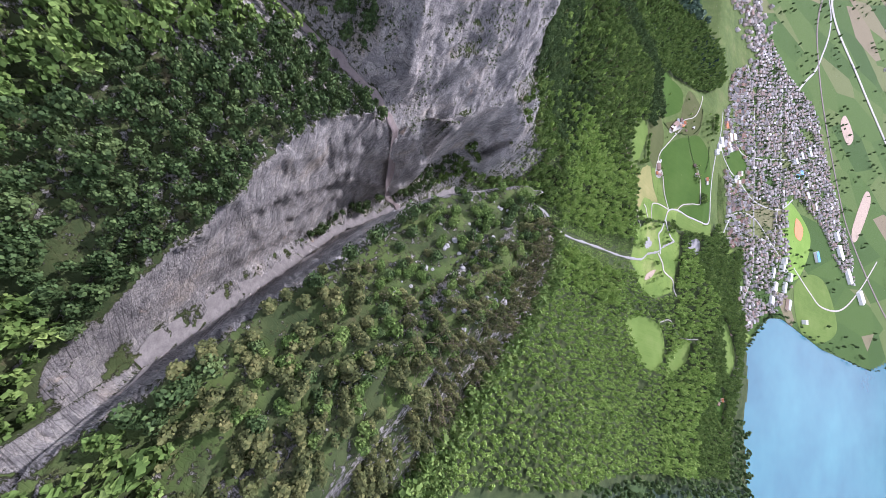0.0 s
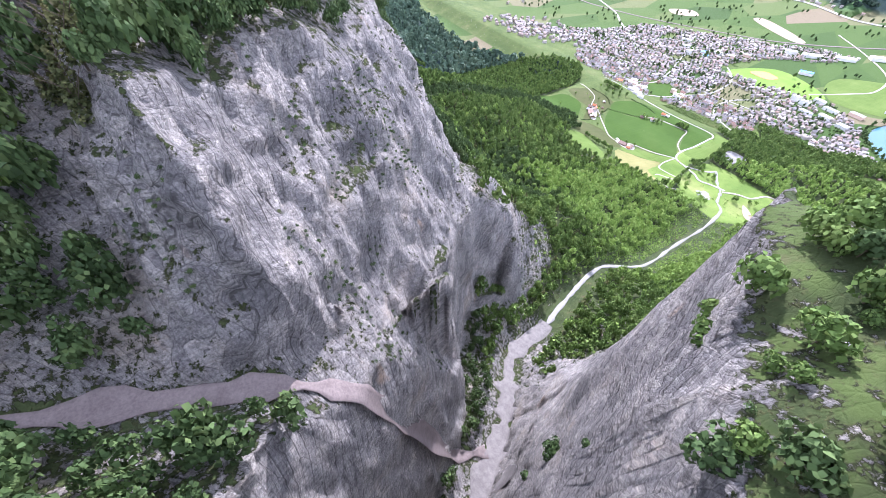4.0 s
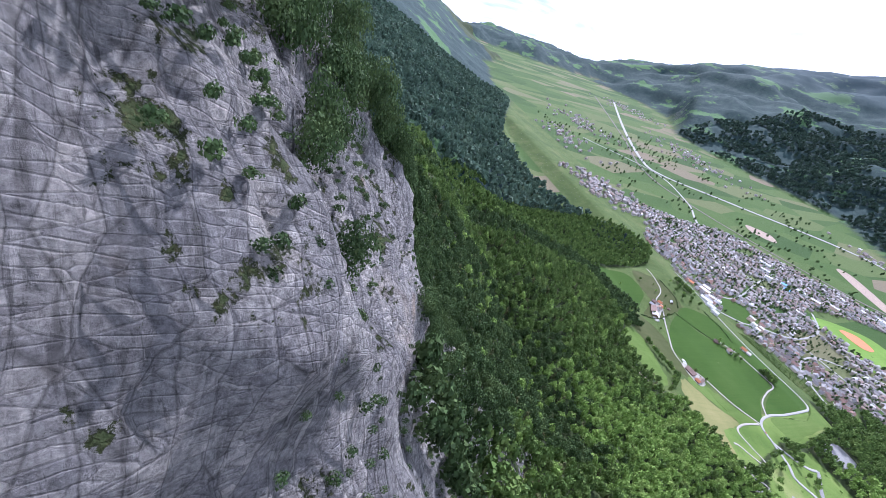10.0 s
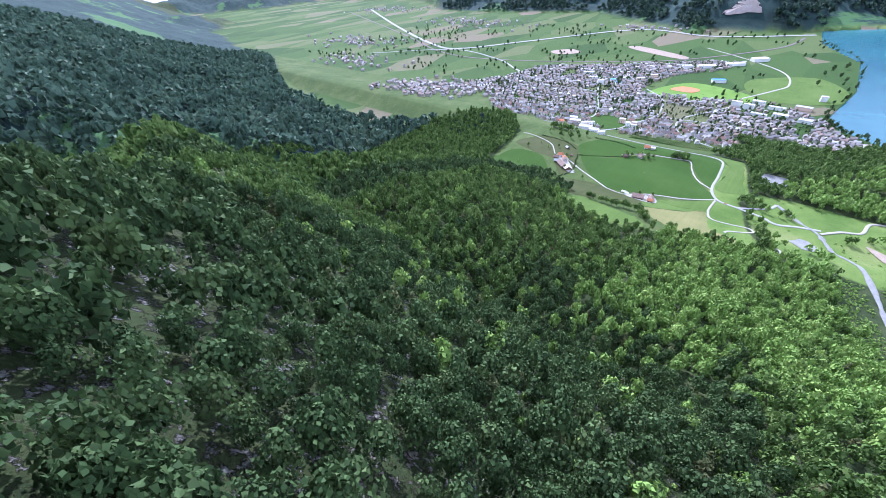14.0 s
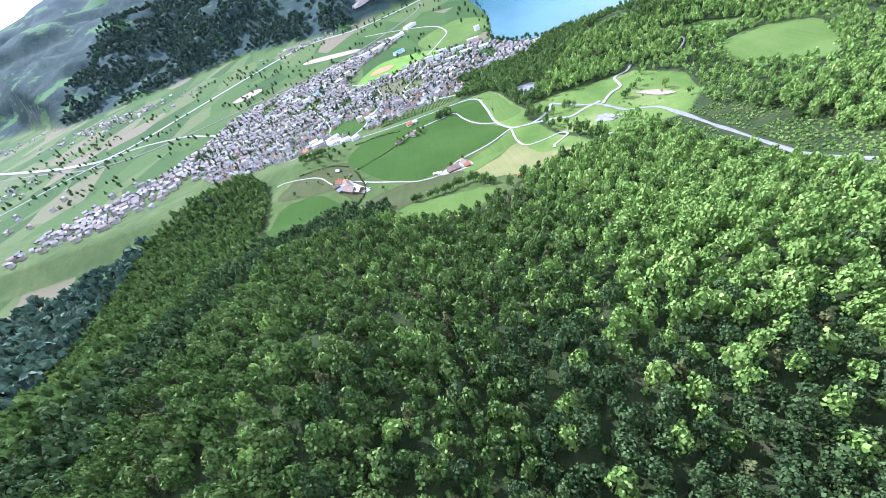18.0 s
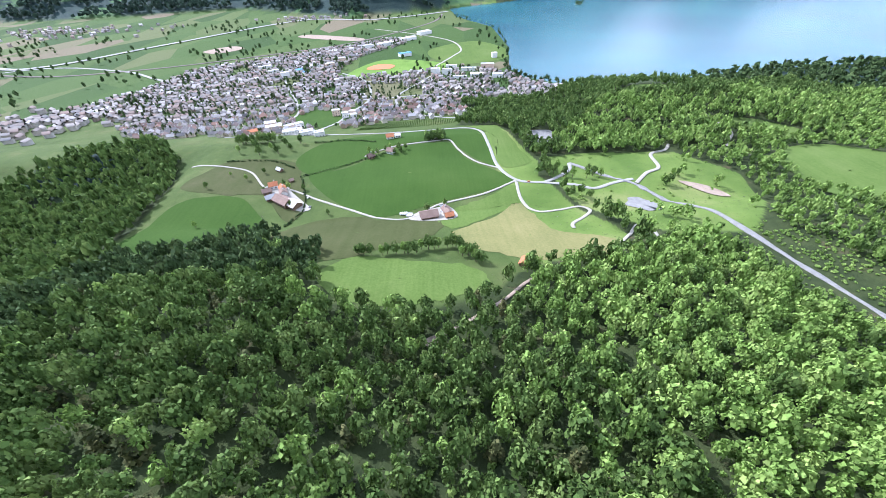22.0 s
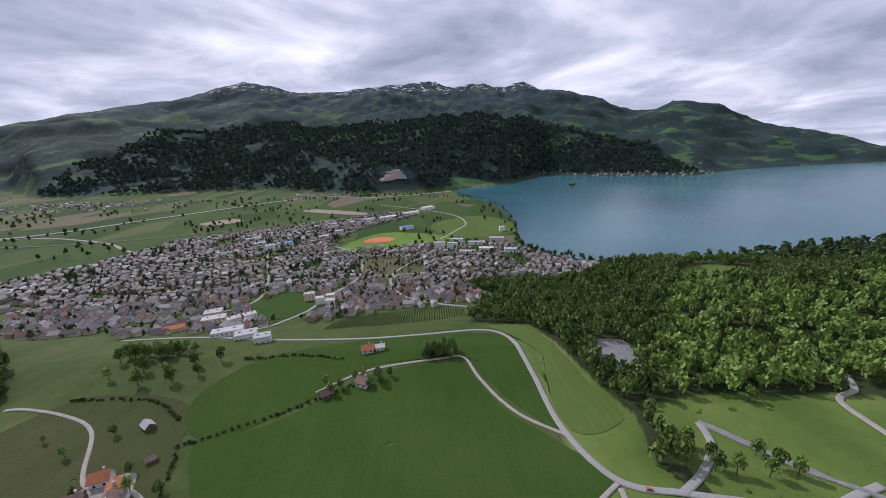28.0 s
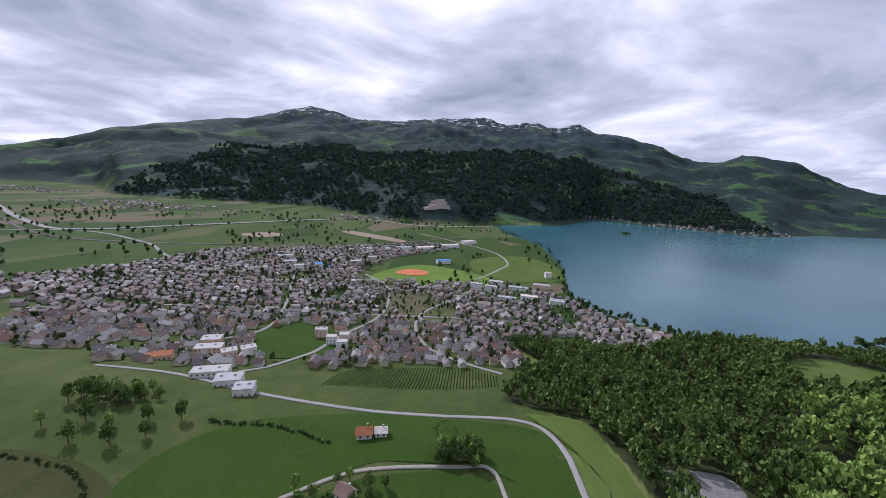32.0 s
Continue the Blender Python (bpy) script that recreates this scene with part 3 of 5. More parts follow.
SCREE = simple("dark_scree", (0.11, 0.09, 0.085), (0.19, 0.16, 0.15), 0.4, 0.95, 0.1, 2.2, 0.8)
SCREE_GREY = simple("grey_scree", (0.09, 0.084, 0.081), (0.18, 0.168, 0.159), 0.4, 0.95, 0.1, 2.2, 0.9)
EARTH = simple("bare_earth", (0.22, 0.165, 0.125), (0.36, 0.29, 0.23), 0.2, 0.95, 0.1)
QUARRY = simple("quarry_rock", (0.165, 0.138, 0.121), (0.248, 0.22, 0.204), 0.03, 0.95, 0.1, 0.2)
RED_TRACK = simple("red_running_track", (0.5, 0.14, 0.06), (0.58, 0.2, 0.09), 0.2, 0.8, 0.2)
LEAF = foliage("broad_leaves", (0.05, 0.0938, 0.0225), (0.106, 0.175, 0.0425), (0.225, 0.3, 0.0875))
# Light scrub green, brightened further with the bank's full sun in the colour
LEAF_LIGHT_SUNLIT = foliage("light_sunlit_leaves", (0.121, 0.209, 0.0432), (0.23, 0.358, 0.081), (0.392, 0.499, 0.149))
# Shaded copy of the broad leaves: cloud shade is put into the colour
LEAF_SHADE = foliage("shaded_leaves", (0.03, 0.0575, 0.02), (0.065, 0.11, 0.0375), (0.131, 0.181, 0.0625))
NEEDLE = foliage("spruce_needles", (0.035, 0.05, 0.018), (0.085, 0.1, 0.035), (0.19, 0.18, 0.07), 0.2)
# Distance haze is put into these leaves as a bluish tint
LEAF_FAR_HAZE = foliage("hazy_distant_leaves", (0.022, 0.045, 0.034), (0.042, 0.075, 0.052), (0.075, 0.11, 0.072), 0.02)
# Flank leaves are paler still, with more haze in the colour
LEAF_FLANK_HAZE = foliage("hazy_flank_leaves", (0.045, 0.085, 0.06), (0.085, 0.14, 0.095), (0.14, 0.2, 0.13), 0.02)
BARK = simple("bark", (0.07, 0.05, 0.035), (0.14, 0.11, 0.085), 2.0)
STONE = simple("limestone_blocks", (0.186, 0.186, 0.186), (0.298, 0.291, 0.279), 0.7, 0.9, 0.15, 4.0, 0.6)
PLASTER = per_object("house_plaster", ((0.0, (0.62, 0.59, 0.53)), (0.35, (0.74, 0.72, 0.68)), (0.6, (0.55, 0.45, 0.34)), (0.8, (0.68, 0.62, 0.5)), (1.0, (0.34, 0.24, 0.17))))
TILES = per_object("roof_tiles", ((0.0, (0.12, 0.1, 0.1)), (0.3, (0.22, 0.12, 0.09)), (0.5, (0.1, 0.1, 0.105)), (0.75, (0.19, 0.17, 0.165)), (1.0, (0.36, 0.35, 0.35))), grain=1.5)
TILES_RED = simple("red_clay_tiles", (0.36, 0.13, 0.065), (0.47, 0.2, 0.1), 0.4, 0.85, 0.2, 3.0, 0.5)
TILES_BROWN = simple("brown_roof_tiles", (0.17, 0.115, 0.095), (0.27, 0.19, 0.155), 0.35, 0.85, 0.2, 3.0, 0.5)
SHEET_GREY = simple("grey_roof_sheet", (0.3, 0.3, 0.31), (0.42, 0.42, 0.42), 0.2, 0.6, 0.3)
SHEET_PALE = simple("pale_roof_sheet", (0.55, 0.47, 0.43), (0.66, 0.6, 0.56), 0.2, 0.6, 0.3)
SHEET_BLUE = simple("blue_roof_sheet", (0.05, 0.2, 0.5), (0.09, 0.28, 0.62), 0.2, 0.5, 0.4)
WHITE_WALL = simple("white_render", (0.66, 0.65, 0.62), (0.78, 0.77, 0.74), 0.3, 0.9, 0.2)
PINK_WALL = simple("salmon_render", (0.62, 0.44, 0.34), (0.72, 0.56, 0.45), 0.3, 0.9, 0.2)
WOOD_WALL = simple("weathered_boards", (0.12, 0.075, 0.05), (0.22, 0.15, 0.1), 1.5, 0.9, 0.15)
CONCRETE = simple("concrete", (0.4, 0.4, 0.38), (0.52, 0.51, 0.49), 0.4, 0.9, 0.2)
GLASS = simple("window_glass", (0.03, 0.04, 0.05), (0.06, 0.07, 0.08), 0.5, 0.12, 0.6, bumpy=0.0)
FAR_WALL = per_piece("town_walls", ((0.0, (0.383, 0.357, 0.315)), (0.3, (0.51, 0.484, 0.451)), (0.55, (0.357, 0.289, 0.221)), (0.75, (0.544, 0.51, 0.442)), (1.0, (0.255, 0.196, 0.153))))
FAR_ROOF = per_piece("town_roofs", ((0.0, (0.11, 0.1, 0.1)), (0.2, (0.2, 0.13, 0.105)), (0.4, (0.1, 0.1, 0.11)), (0.6, (0.17, 0.15, 0.14)), (0.85, (0.27, 0.24, 0.22)), (0.95, (0.3, 0.29, 0.29)), (1.0, (0.5, 0.49, 0.48))), grain=1.0)


# ---- mesh helpers ----
def mesh_from(name, verts, faces, mats, index=None, soft=False):
    """A mesh from arrays: verts (n, 3), faces (m, 3 or 4)."""
    me = bpy.data.meshes.new(name)
    verts, faces = np.asarray(verts, np.float32), np.asarray(faces, np.int32)
    n, k = faces.shape
    me.vertices.add(len(verts))
    me.vertices.foreach_set("co", verts.ravel())
    me.loops.add(n * k)
    me.loops.foreach_set("vertex_index", faces.ravel())
    me.polygons.add(n)
    me.polygons.foreach_set("loop_start", np.arange(0, n * k, k, dtype=np.int32))
    if index is not None:
        me.polygons.foreach_set("material_index", np.asarray(index, np.int32))
    if soft:
        me.polygons.foreach_set("use_smooth", np.ones(n, bool))
    for m in mats:
        me.materials.append(m)
    me.update(calc_edges=True)
    return me


def part(name, bm, mat, parent, label=""):
    """Links a bmesh as one mesh object under a thing or a part."""
    me = bpy.data.meshes.new(name)
    bm.to_mesh(me)
    bm.free()
    me.materials.append(mat)
    ob = new(name, me)
    ob.parent = parent
    if label:
        ob["label"] = label
    return ob


def box(bm, x0, x1, y0, y1, z0, z1, bevel=0.0):
    r = bmesh.ops.create_cube(bm, size=1)
    bmesh.ops.scale(bm, vec=(x1 - x0, y1 - y0, z1 - z0), verts=r["verts"])
    bmesh.ops.translate(bm, vec=((x0 + x1) / 2, (y0 + y1) / 2, (z0 + z1) / 2), verts=r["verts"])
    if bevel:
        bmesh.ops.bevel(bm, geom=list({ed for v in r["verts"] for ed in v.link_edges}), offset=bevel, segments=1, affect="EDGES")
    return bm


def gable(bm, w, d, h, rise, over=0.5, thick=0.25):
    """A pitched roof with overhang and thickness; the ridge runs along x."""
    x, y = w / 2 + over, d / 2 + over
    lo = h - over * rise / (d / 2)
    prof = [(-y, lo), (0, h + rise), (y, lo), (y, lo - thick), (0, h + rise - thick), (-y, lo - thick)]
    a = [bm.verts.new((-x, p, q)) for p, q in prof]
    b = [bm.verts.new((x, p, q)) for p, q in prof]
    for i in range(6):
        j = (i + 1) % 6
        bm.faces.new((a[i], a[j], b[j], b[i]))
    for v in (a, b):
        bm.faces.new((v[0], v[1], v[4], v[5]))
        bm.faces.new((v[1], v[2], v[3], v[4]))
    bmesh.ops.recalc_face_normals(bm, faces=bm.faces)
    return bm


def walls(bm, w, d, h, rise):
    """House walls with gable ends."""
    x, y = w / 2, d / 2
    base_v = [bm.verts.new(v) for v in ((-x, -y, -2), (x, -y, -2), (x, y, -2), (-x, y, -2))]
    top_v = [bm.verts.new(v) for v in ((-x, -y, h), (x, -y, h), (x, y, h), (-x, y, h))]
    r0, r1 = bm.verts.new((-x, 0, h + rise)), bm.verts.new((x, 0, h + rise))
    bm.faces.new((base_v[0], base_v[1], top_v[1], top_v[0]))
    bm.faces.new((base_v[2], base_v[3], top_v[3], top_v[2]))
    bm.faces.new((base_v[1], base_v[2], top_v[2], r1, top_v[1]))
    bm.faces.new((base_v[3], base_v[0], top_v[0], r0, top_v[3]))
    bm.faces.new(base_v[::-1])
    return bm


def drape_poly(name, pts, mat, label, category, lift=0.18, rings=14, closed_n=6, ragged=0.0):
    """A field laid on the land: rings from its outline to its middle."""
    edge = np.array(curve(pts, closed_n, True))
    if ragged:
        a = np.arange(len(edge))
        edge = edge + np.stack([vnoise(a * 0.7, a * 0, 3) - 0.5, vnoise(a * 0.7, a * 0, 4) - 0.5], 1) * 2 * ragged
    c = edge.mean(0)
    n = len(edge)
    ks = np.linspace(1, 0.02, rings)
    pts2 = np.concatenate([c + (edge - c) * k for k in ks])
    z = height(pts2[:, 0], pts2[:, 1]) + lift
    faces = []
    for r in range(rings - 1):
        i = np.arange(n)
        j = (i + 1) % n
        faces.append(np.stack([r * n + i, r * n + j, (r + 1) * n + j, (r + 1) * n + i], 1))
    ob = new(name, mesh_from(name, np.c_[pts2, z], np.concatenate(faces), [mat], soft=True))
    return tagged(ob, label, category, kind="structure")


def ribbon(name, pts, width, mat, label, category="road", lift=0.3, n=10, ragged=0.0):
    """A road or bed along a curve on the land, with a crowned section and real edges."""
    line = np.array(curve(pts, n))
    t = np.gradient(line, axis=0)
    t /= np.linalg.norm(t, axis=1)[:, None] + 1e-9
    nrm = np.stack([-t[:, 1], t[:, 0]], 1)
    offs = np.array([-0.5, -0.46, -0.2, 0.2, 0.46, 0.5])
    drop = np.array([-0.35, 0, 0.03, 0.03, 0, -0.35])
    w = np.full(len(line), width)
    a = np.arange(len(line))
    if ragged:
        w = w * (1 + (vnoise(a * 0.45, a * 0, 7) - 0.5) * 2 * ragged)
    wide = offs[None, :] * w[:, None]
    if ragged:
        for side, cols in ((11, slice(0, 2)), (12, slice(4, 6))):
            wide[:, cols] *= (0.55 + 0.9 * vnoise(a * 0.9, a * 0 + 0.5, side))[:, None]
    p = line[:, None] + nrm[:, None] * wide[..., None]
    mid = height(line[:, 0], line[:, 1])
    z = height(p[..., 0].ravel(), p[..., 1].ravel()).reshape(p.shape[:2])
    z = np.maximum(z, mid[:, None] - 0.2) + lift + drop[None]
    m = len(offs)
    i, k = np.meshgrid(np.arange(len(line) - 1), np.arange(m - 1), indexing="ij")
    f = np.stack([i * m + k, i * m + k + 1, (i + 1) * m + k + 1, (i + 1) * m + k], -1).reshape(-1, 4)
    ob = new(name, mesh_from(name, np.concatenate([p, z[..., None]], -1).reshape(-1, 3), f, [mat], soft=True))
    return tagged(ob, label, category, kind="structure")


# ---- the ground: one sheet from the cliffs to the far ridges ----
def axis_steps(spans):
    out = [spans[0][0]]
    for a, b, s0, s1 in spans:
        v, k = a, 0
        while v < b - 1e-6:
            s = s0 + (s1 - s0) * (v - a) / (b - a)
            v = min(v + s, b)
            out.append(v)
    return np.array(out)


gx = axis_steps([(-4800, -600, 90, 22), (-600, -220, 16, 5), (-220, 50, 3.2, 3.2), (50, 120, 1.2, 0.75), (120, 340, 0.75, 0.75), (340, 470, 1.4, 5), (470, 1200, 8, 30), (1200, 4800, 32, 90)])
gy = axis_steps([(-1500, -640, 60, 8), (-640, -560, 6, 2), (-560, -350, 0.8, 0.75), (-350, -320, 0.9, 2.6), (-320, -60, 2.6, 3.2), (-60, 240, 3.2, 3.2), (240, 480, 4, 8), (480, 1300, 10, 26), (1300, 4850, 26, 42)])
X, Y = np.meshgrid(gx, gy)
Z = height(X, Y)
dzy, dzx = np.gradient(Z, gy, gx)
slope = np.hypot(dzx, dzy)
# rock relief: blocks and slanting beds push the steep faces in and out
rocky = smooth(slope, 0.95, 1.5) * (Y < -280) * (np.abs(X - 150) < 420)
bed = fbm((X * 0.5 + Z * 0.9) / 7, (Y * 0.8 - Z * 0.35) / 16, 4, 40)
block = fbm((X + Z * 0.4) / 4.2, (Y - Z * 0.6) / 4.2, 3, 50)
ridge = 1 - np.abs(2 * fbm((X - Z * 0.7) / 22, (Y + Z * 0.5) / 22, 3, 60) - 1)
chip = fbm((X + Z * 0.8) / 2.1, (Y - Z * 0.9) / 2.1, 2, 70)
slab = np.abs(((X * 0.55 + Y * 0.35 + Z * 0.75) / 5.5 + fbm(X / 30, Y / 30, 3, 44) * 2.2) % 1 - 0.25)
def cells_of(a, b, seed):
    """Blocky steps: one value per cell of a slanting lattice."""
    v = np.sin(np.floor(a) * 127.1 + np.floor(b + (np.floor(a) % 2) * 0.5) * 311.7 + seed) * 43758.5453
    return v - np.floor(v)


warp = (fbm(X / 9, Y / 9, 2, 81) - 0.5) * 0.9
c1 = cells_of((X * 0.55 + Z * 0.8) / 3.4 + warp, (Y * 0.6 - Z * 0.42 + X * 0.5) / 6.0 + warp, 1.0)
c2 = cells_of((X * 0.6 + Z * 0.75) / 9.0 + warp, (Y * 0.5 - Z * 0.5 + X * 0.6) / 15.0, 2.0)
fine_w = 1 - smooth(slope, 2.2, 4.5)
push = rocky * ((ridge - 0.7) * 2.4 + (fbm((X + Y) / 13, Z / 13, 3, 90) - 0.5) * 3.0 + (fbm((X - Y) / 5, Z / 9, 2, 95) - 0.5) * 1.8 + fine_w * ((bed - 0.5) * 2.2 + (block - 0.5) * 1.8 + (chip - 0.5) * 1.3 + (slab - 0.4) * 1.6 + (c1 - 0.5) * 0.9 + (c2 - 0.5) * 1.4))
ln = np.sqrt(1 + slope ** 2)
PX, PY, PZ = X - dzx / ln * push, Y - dzy / ln * push, Z + push / ln
ny, nx = X.shape
ii, jj = np.meshgrid(np.arange(ny - 1), np.arange(nx - 1), indexing="ij")
f0 = (ii * nx + jj).ravel()
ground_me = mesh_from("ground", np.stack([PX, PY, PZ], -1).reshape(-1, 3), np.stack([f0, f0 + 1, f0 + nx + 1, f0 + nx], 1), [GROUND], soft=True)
r_, az_ = np.hypot(X, Y), np.degrees(np.arctan2(X, Y))
far_slope = np.maximum.reduce([smooth(Z, 4, 14) * (Y > 800), smooth(-X, 900, 1100) * (Y < 600) * smooth(Z, 4, 12) * ~inside(OPEN, X, Y), smooth(-X, 260, 330) * smooth(Z, 6, 16) * (Y < 300) * ~inside(OPEN, X, Y), smooth(X, 480, 560) * (Z > 3)])
kd_, kp_ = near_line([(306, -424), (334, -440), (424, -512)], X, Y)
# Open grass west of x = 40 is darkened: cloud shade put into the cover
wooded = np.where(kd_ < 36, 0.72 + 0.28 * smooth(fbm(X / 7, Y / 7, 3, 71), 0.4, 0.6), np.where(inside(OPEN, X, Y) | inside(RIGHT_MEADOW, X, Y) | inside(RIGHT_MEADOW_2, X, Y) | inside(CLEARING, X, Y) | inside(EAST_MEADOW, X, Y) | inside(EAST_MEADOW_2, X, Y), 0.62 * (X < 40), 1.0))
fields_m = np.maximum(smooth(Y, 300, 380), smooth(-X, 280, 340) * smooth(Y, 40, 90)) * (Z < 6) * (X < 200) * (1 - far_slope)
earthy = 1 - smooth(X, 40, 80) * (1 - smooth(Y, -372, -345)) * (1 - smooth(X, 345, 380))
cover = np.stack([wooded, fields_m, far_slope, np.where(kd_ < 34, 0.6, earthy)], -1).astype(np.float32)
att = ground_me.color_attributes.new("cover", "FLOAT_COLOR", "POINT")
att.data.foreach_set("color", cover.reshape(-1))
ground = tagged(new("ground", ground_me), "mountain flank, limestone cliffs, meadows and valley floor", "ground", kind="structure")

lake_edge = curve(LAKE, 4, True)
bm = bmesh.new()
wv = [bm.verts.new((x, y, -0.6)) for x, y in ((-20, 330), (4850, 330), (4850, 3900), (-20, 3900))]
bm.faces.new(wv)
lake = part("water", bm, WATER, None)
tagged(lake, "broad turquoise mountain lake with small ripples", "lake", kind="structure")

# ---- fields and roads ----
drape_poly("meadow_main", [(-112, 92), (-98, 64), (-74, 38), (-46, 20), (-8, 32), (48, 54), (38, 76), (22, 96), (10, 124), (2, 138), (-44, 131), (-84, 98)], MEADOW, "mown deep green hay meadow beside the farms", "meadow")
drape_poly("meadow_road", [(6, 142), (16, 122), (30, 96), (41, 84), (40, 120), (36, 166), (20, 178), (-18, 174), (-16, 150)], MEADOW, "green meadow between lane and road", "meadow")
drape_poly("meadow_forest_edge", [(46, 82), (70, 88), (66, 120), (60, 160), (56, 188), (26, 194), (42, 168), (45, 124)], MEADOW_LIGHT, "light green pasture between road and wood", "meadow", ragged=1.0)
drape_poly("meadow_upper", [(-18, 180), (-60, 172), (-110, 150), (-130, 118), (-112, 92), (-82, 104), (-44, 138), (-8, 146)], MEADOW, "green meadow above the village", "meadow")
drape_poly("meadow_dry", [(0, -14), (24, 4), (46, 26), (54, 4), (60, -18), (84, -30), (80, -46), (60, -50), (38, -50), (22, -42), (8, -30)], MEADOW_DRY, "sun-dried mown meadow", "meadow", ragged=1.5)
drape_poly("meadow_junction", [(28, 36), (48, 50), (48, 30), (44, 24), (20, 4), (0, -8), (-8, 10), (8, 26)], MEADOW_LIGHT, "light green meadow under the lane", "meadow", ragged=1.0)
drape_poly("meadow_hollow", [(-66, -52), (-50, -36), (-20, -46), (4, -52), (14, -66), (-8, -77), (-35, -76), (-56, -71)], MEADOW_LIGHT, "bright meadow in a hollow of the wood", "meadow", ragged=1.5)
drape_poly("pasture_farm", [(-112, 0), (-96, 22), (-62, 22), (-40, 12), (-8, 8), (-10, -14), (-40, -28), (-66, -40), (-84, -20)], PASTURE, "brownish grazed pasture below the farms", "meadow", ragged=1.5)
drape_poly("meadow_west", [(-200, -6), (-176, -18), (-148, -14), (-120, 10), (-138, 40), (-160, 58), (-196, 48)], MEADOW, "green meadow on the hill's shoulder", "meadow", ragged=1.0)
drape_poly("pasture_west", [(-136, 60), (-114, 26), (-104, 40), (-116, 84), (-132, 116), (-190, 120), (-206, 74), (-170, 60)], PASTURE, "uneven pasture with bushes", "meadow", ragged=1.5)
drape_poly("meadow_lakeside", RIGHT_MEADOW, MEADOW_LIGHT, "light green clearing in the woods above the lake", "meadow", lift=0.5)
drape_poly("meadow_lakeside_upper", RIGHT_MEADOW_2, MEADOW, "green clearing in the woods above the lake", "meadow", lift=0.5)
drape_poly("meadow_east", EAST_MEADOW, MEADOW_LIGHT, "light green hill meadow within the eastern woods", "meadow", lift=0.5)
drape_poly("meadow_east_upper", EAST_MEADOW_2, MEADOW_LIGHT, "narrow green meadow between the eastern woods", "meadow", lift=0.5)
drape_poly("town_green", [(-190, 292), (-172, 330), (-140, 322), (-112, 300), (-118, 262), (-150, 246), (-172, 258)], MEADOW, "green field left open within the town", "meadow", lift=0.4)
drape_poly("sports_ground", [(-160, 528), (-108, 628), (-20, 610), (30, 560), (-20, 500), (-114, 500)], LAWN, "bright green sports ground", "sports field", lift=0.4)
drape_poly("running_track", [(-128, 560), (-112, 592), (-78, 584), (-86, 556)], RED_TRACK, "orange-red running track on the sports ground", "sports field", lift=0.9, rings=5)
drape_poly("field_lakeside", [(40, 570), (-8, 640), (0, 720), (96, 780), (150, 700), (150, 620), (110, 580)], MEADOW_LIGHT, "light green fields by the lake's end", "meadow", lift=0.4)
drape_poly("ploughed_field", [(-545, 800), (-500, 850), (-455, 815), (-500, 770)], EARTH, "bare brown field in the valley", "field", lift=0.5)
drape_poly("ploughed_strip", [(-350, 930), (-200, 850), (-180, 880), (-330, 965)], EARTH, "bare brown strip of field in the valley", "field", lift=0.5)
drape_poly("gravel_yard", YARD, GRAVEL, "pale grey gravel yard cut into the wood", "yard", lift=0.6, rings=8)
drape_poly("bare_slope", [(166, 44), (182, 36), (190, 22), (178, 26)], EARTH, "bare pinkish earth slip", "slope", lift=0.5, rings=6)
drape_poly("bare_bank", [(118, 16), (126, 26), (138, 14), (128, 4)], GRAVEL, "pale gravel bank in the scrub", "slope", lift=0.4, rings=6, ragged=2)
drape_poly("track_turn", [(-17, -101), (-13, -97), (-8, -97), (-12, -102)], EARTH, "widening of a forest track", "track", lift=0.7, rings=5)

drape_poly("quarry_face", [(-200, 1348), (-108, 1352), (-116, 1372), (-134, 1396), (-160, 1388), (-178, 1380)], QUARRY, "pinkish grey quarry face in the wooded knob", "quarry", lift=4, rings=8, ragged=6)
ribbon("stream_bed", STREAM[:11], 3.0, GRAVEL, "pale gravel bed of a mountain stream", "stream", lift=0.5, ragged=0.5)
ribbon("gorge_bed", STREAM[10:], 9.0, SCREE_GREY, "grey stony floor of the gorge", "stream", lift=0.25, ragged=0.6)
ribbon("scree_chute", [(240, -580), (247, -550), (253, -522), (260, -490), (264, -472), (267, -456), (270, -440)], 4.2, SCREE, "dark scree chute falling into the gorge", "scree", lift=0.6, ragged=0.6)
ribbon("road_main", [(-230, 196), (-180, 196), (-120, 182), (-60, 176), (-20, 179), (20, 184), (36, 170), (41, 124), (42, 84), (51, 58), (72, 51), (92, 46), (104, 40), (120, 46), (136, 50)], 2.8, ASPHALT, "pale asphalt hill road", lift=0.45)
ribbon("road_spur", [(70, 51), (84, 60), (96, 72), (100, 84)], 3.0, ASPHALT, "pale asphalt side road", lift=0.5)
ribbon("road_farm", [(51, 56), (25, 40), (-8, 29), (-20, 18), (-32, 12), (-49, 19), (-74, 36), (-98, 52), (-122, 68), (-141, 71), (-162, 98), (-186, 110), (-222, 118)], 1.7, TRACK, "narrow farm lane", lift=0.45)
ribbon("road_path", [(-70, 118), (-46, 134), (-8, 142), (6, 142), (13, 122), (26, 95), (42, 80)], 1.7, TRACK, "narrow gravel path through the meadow", lift=0.45)
ribbon("road_switchback", [(51, 54), (50, 30), (57, 13), (72, 14), (86, 18), (90, 10), (82, 0), (72, -9), (70, -16)], 2.2, TRACK, "gravel road in bends below the junction", lift=0.45)
ribbon("road_stream", [(136, 44), (149, 57), (163, 66), (170, 92), (186, 100), (196, 112)], 2.8, TRACK, "pale gravel road by the stream", lift=0.6)
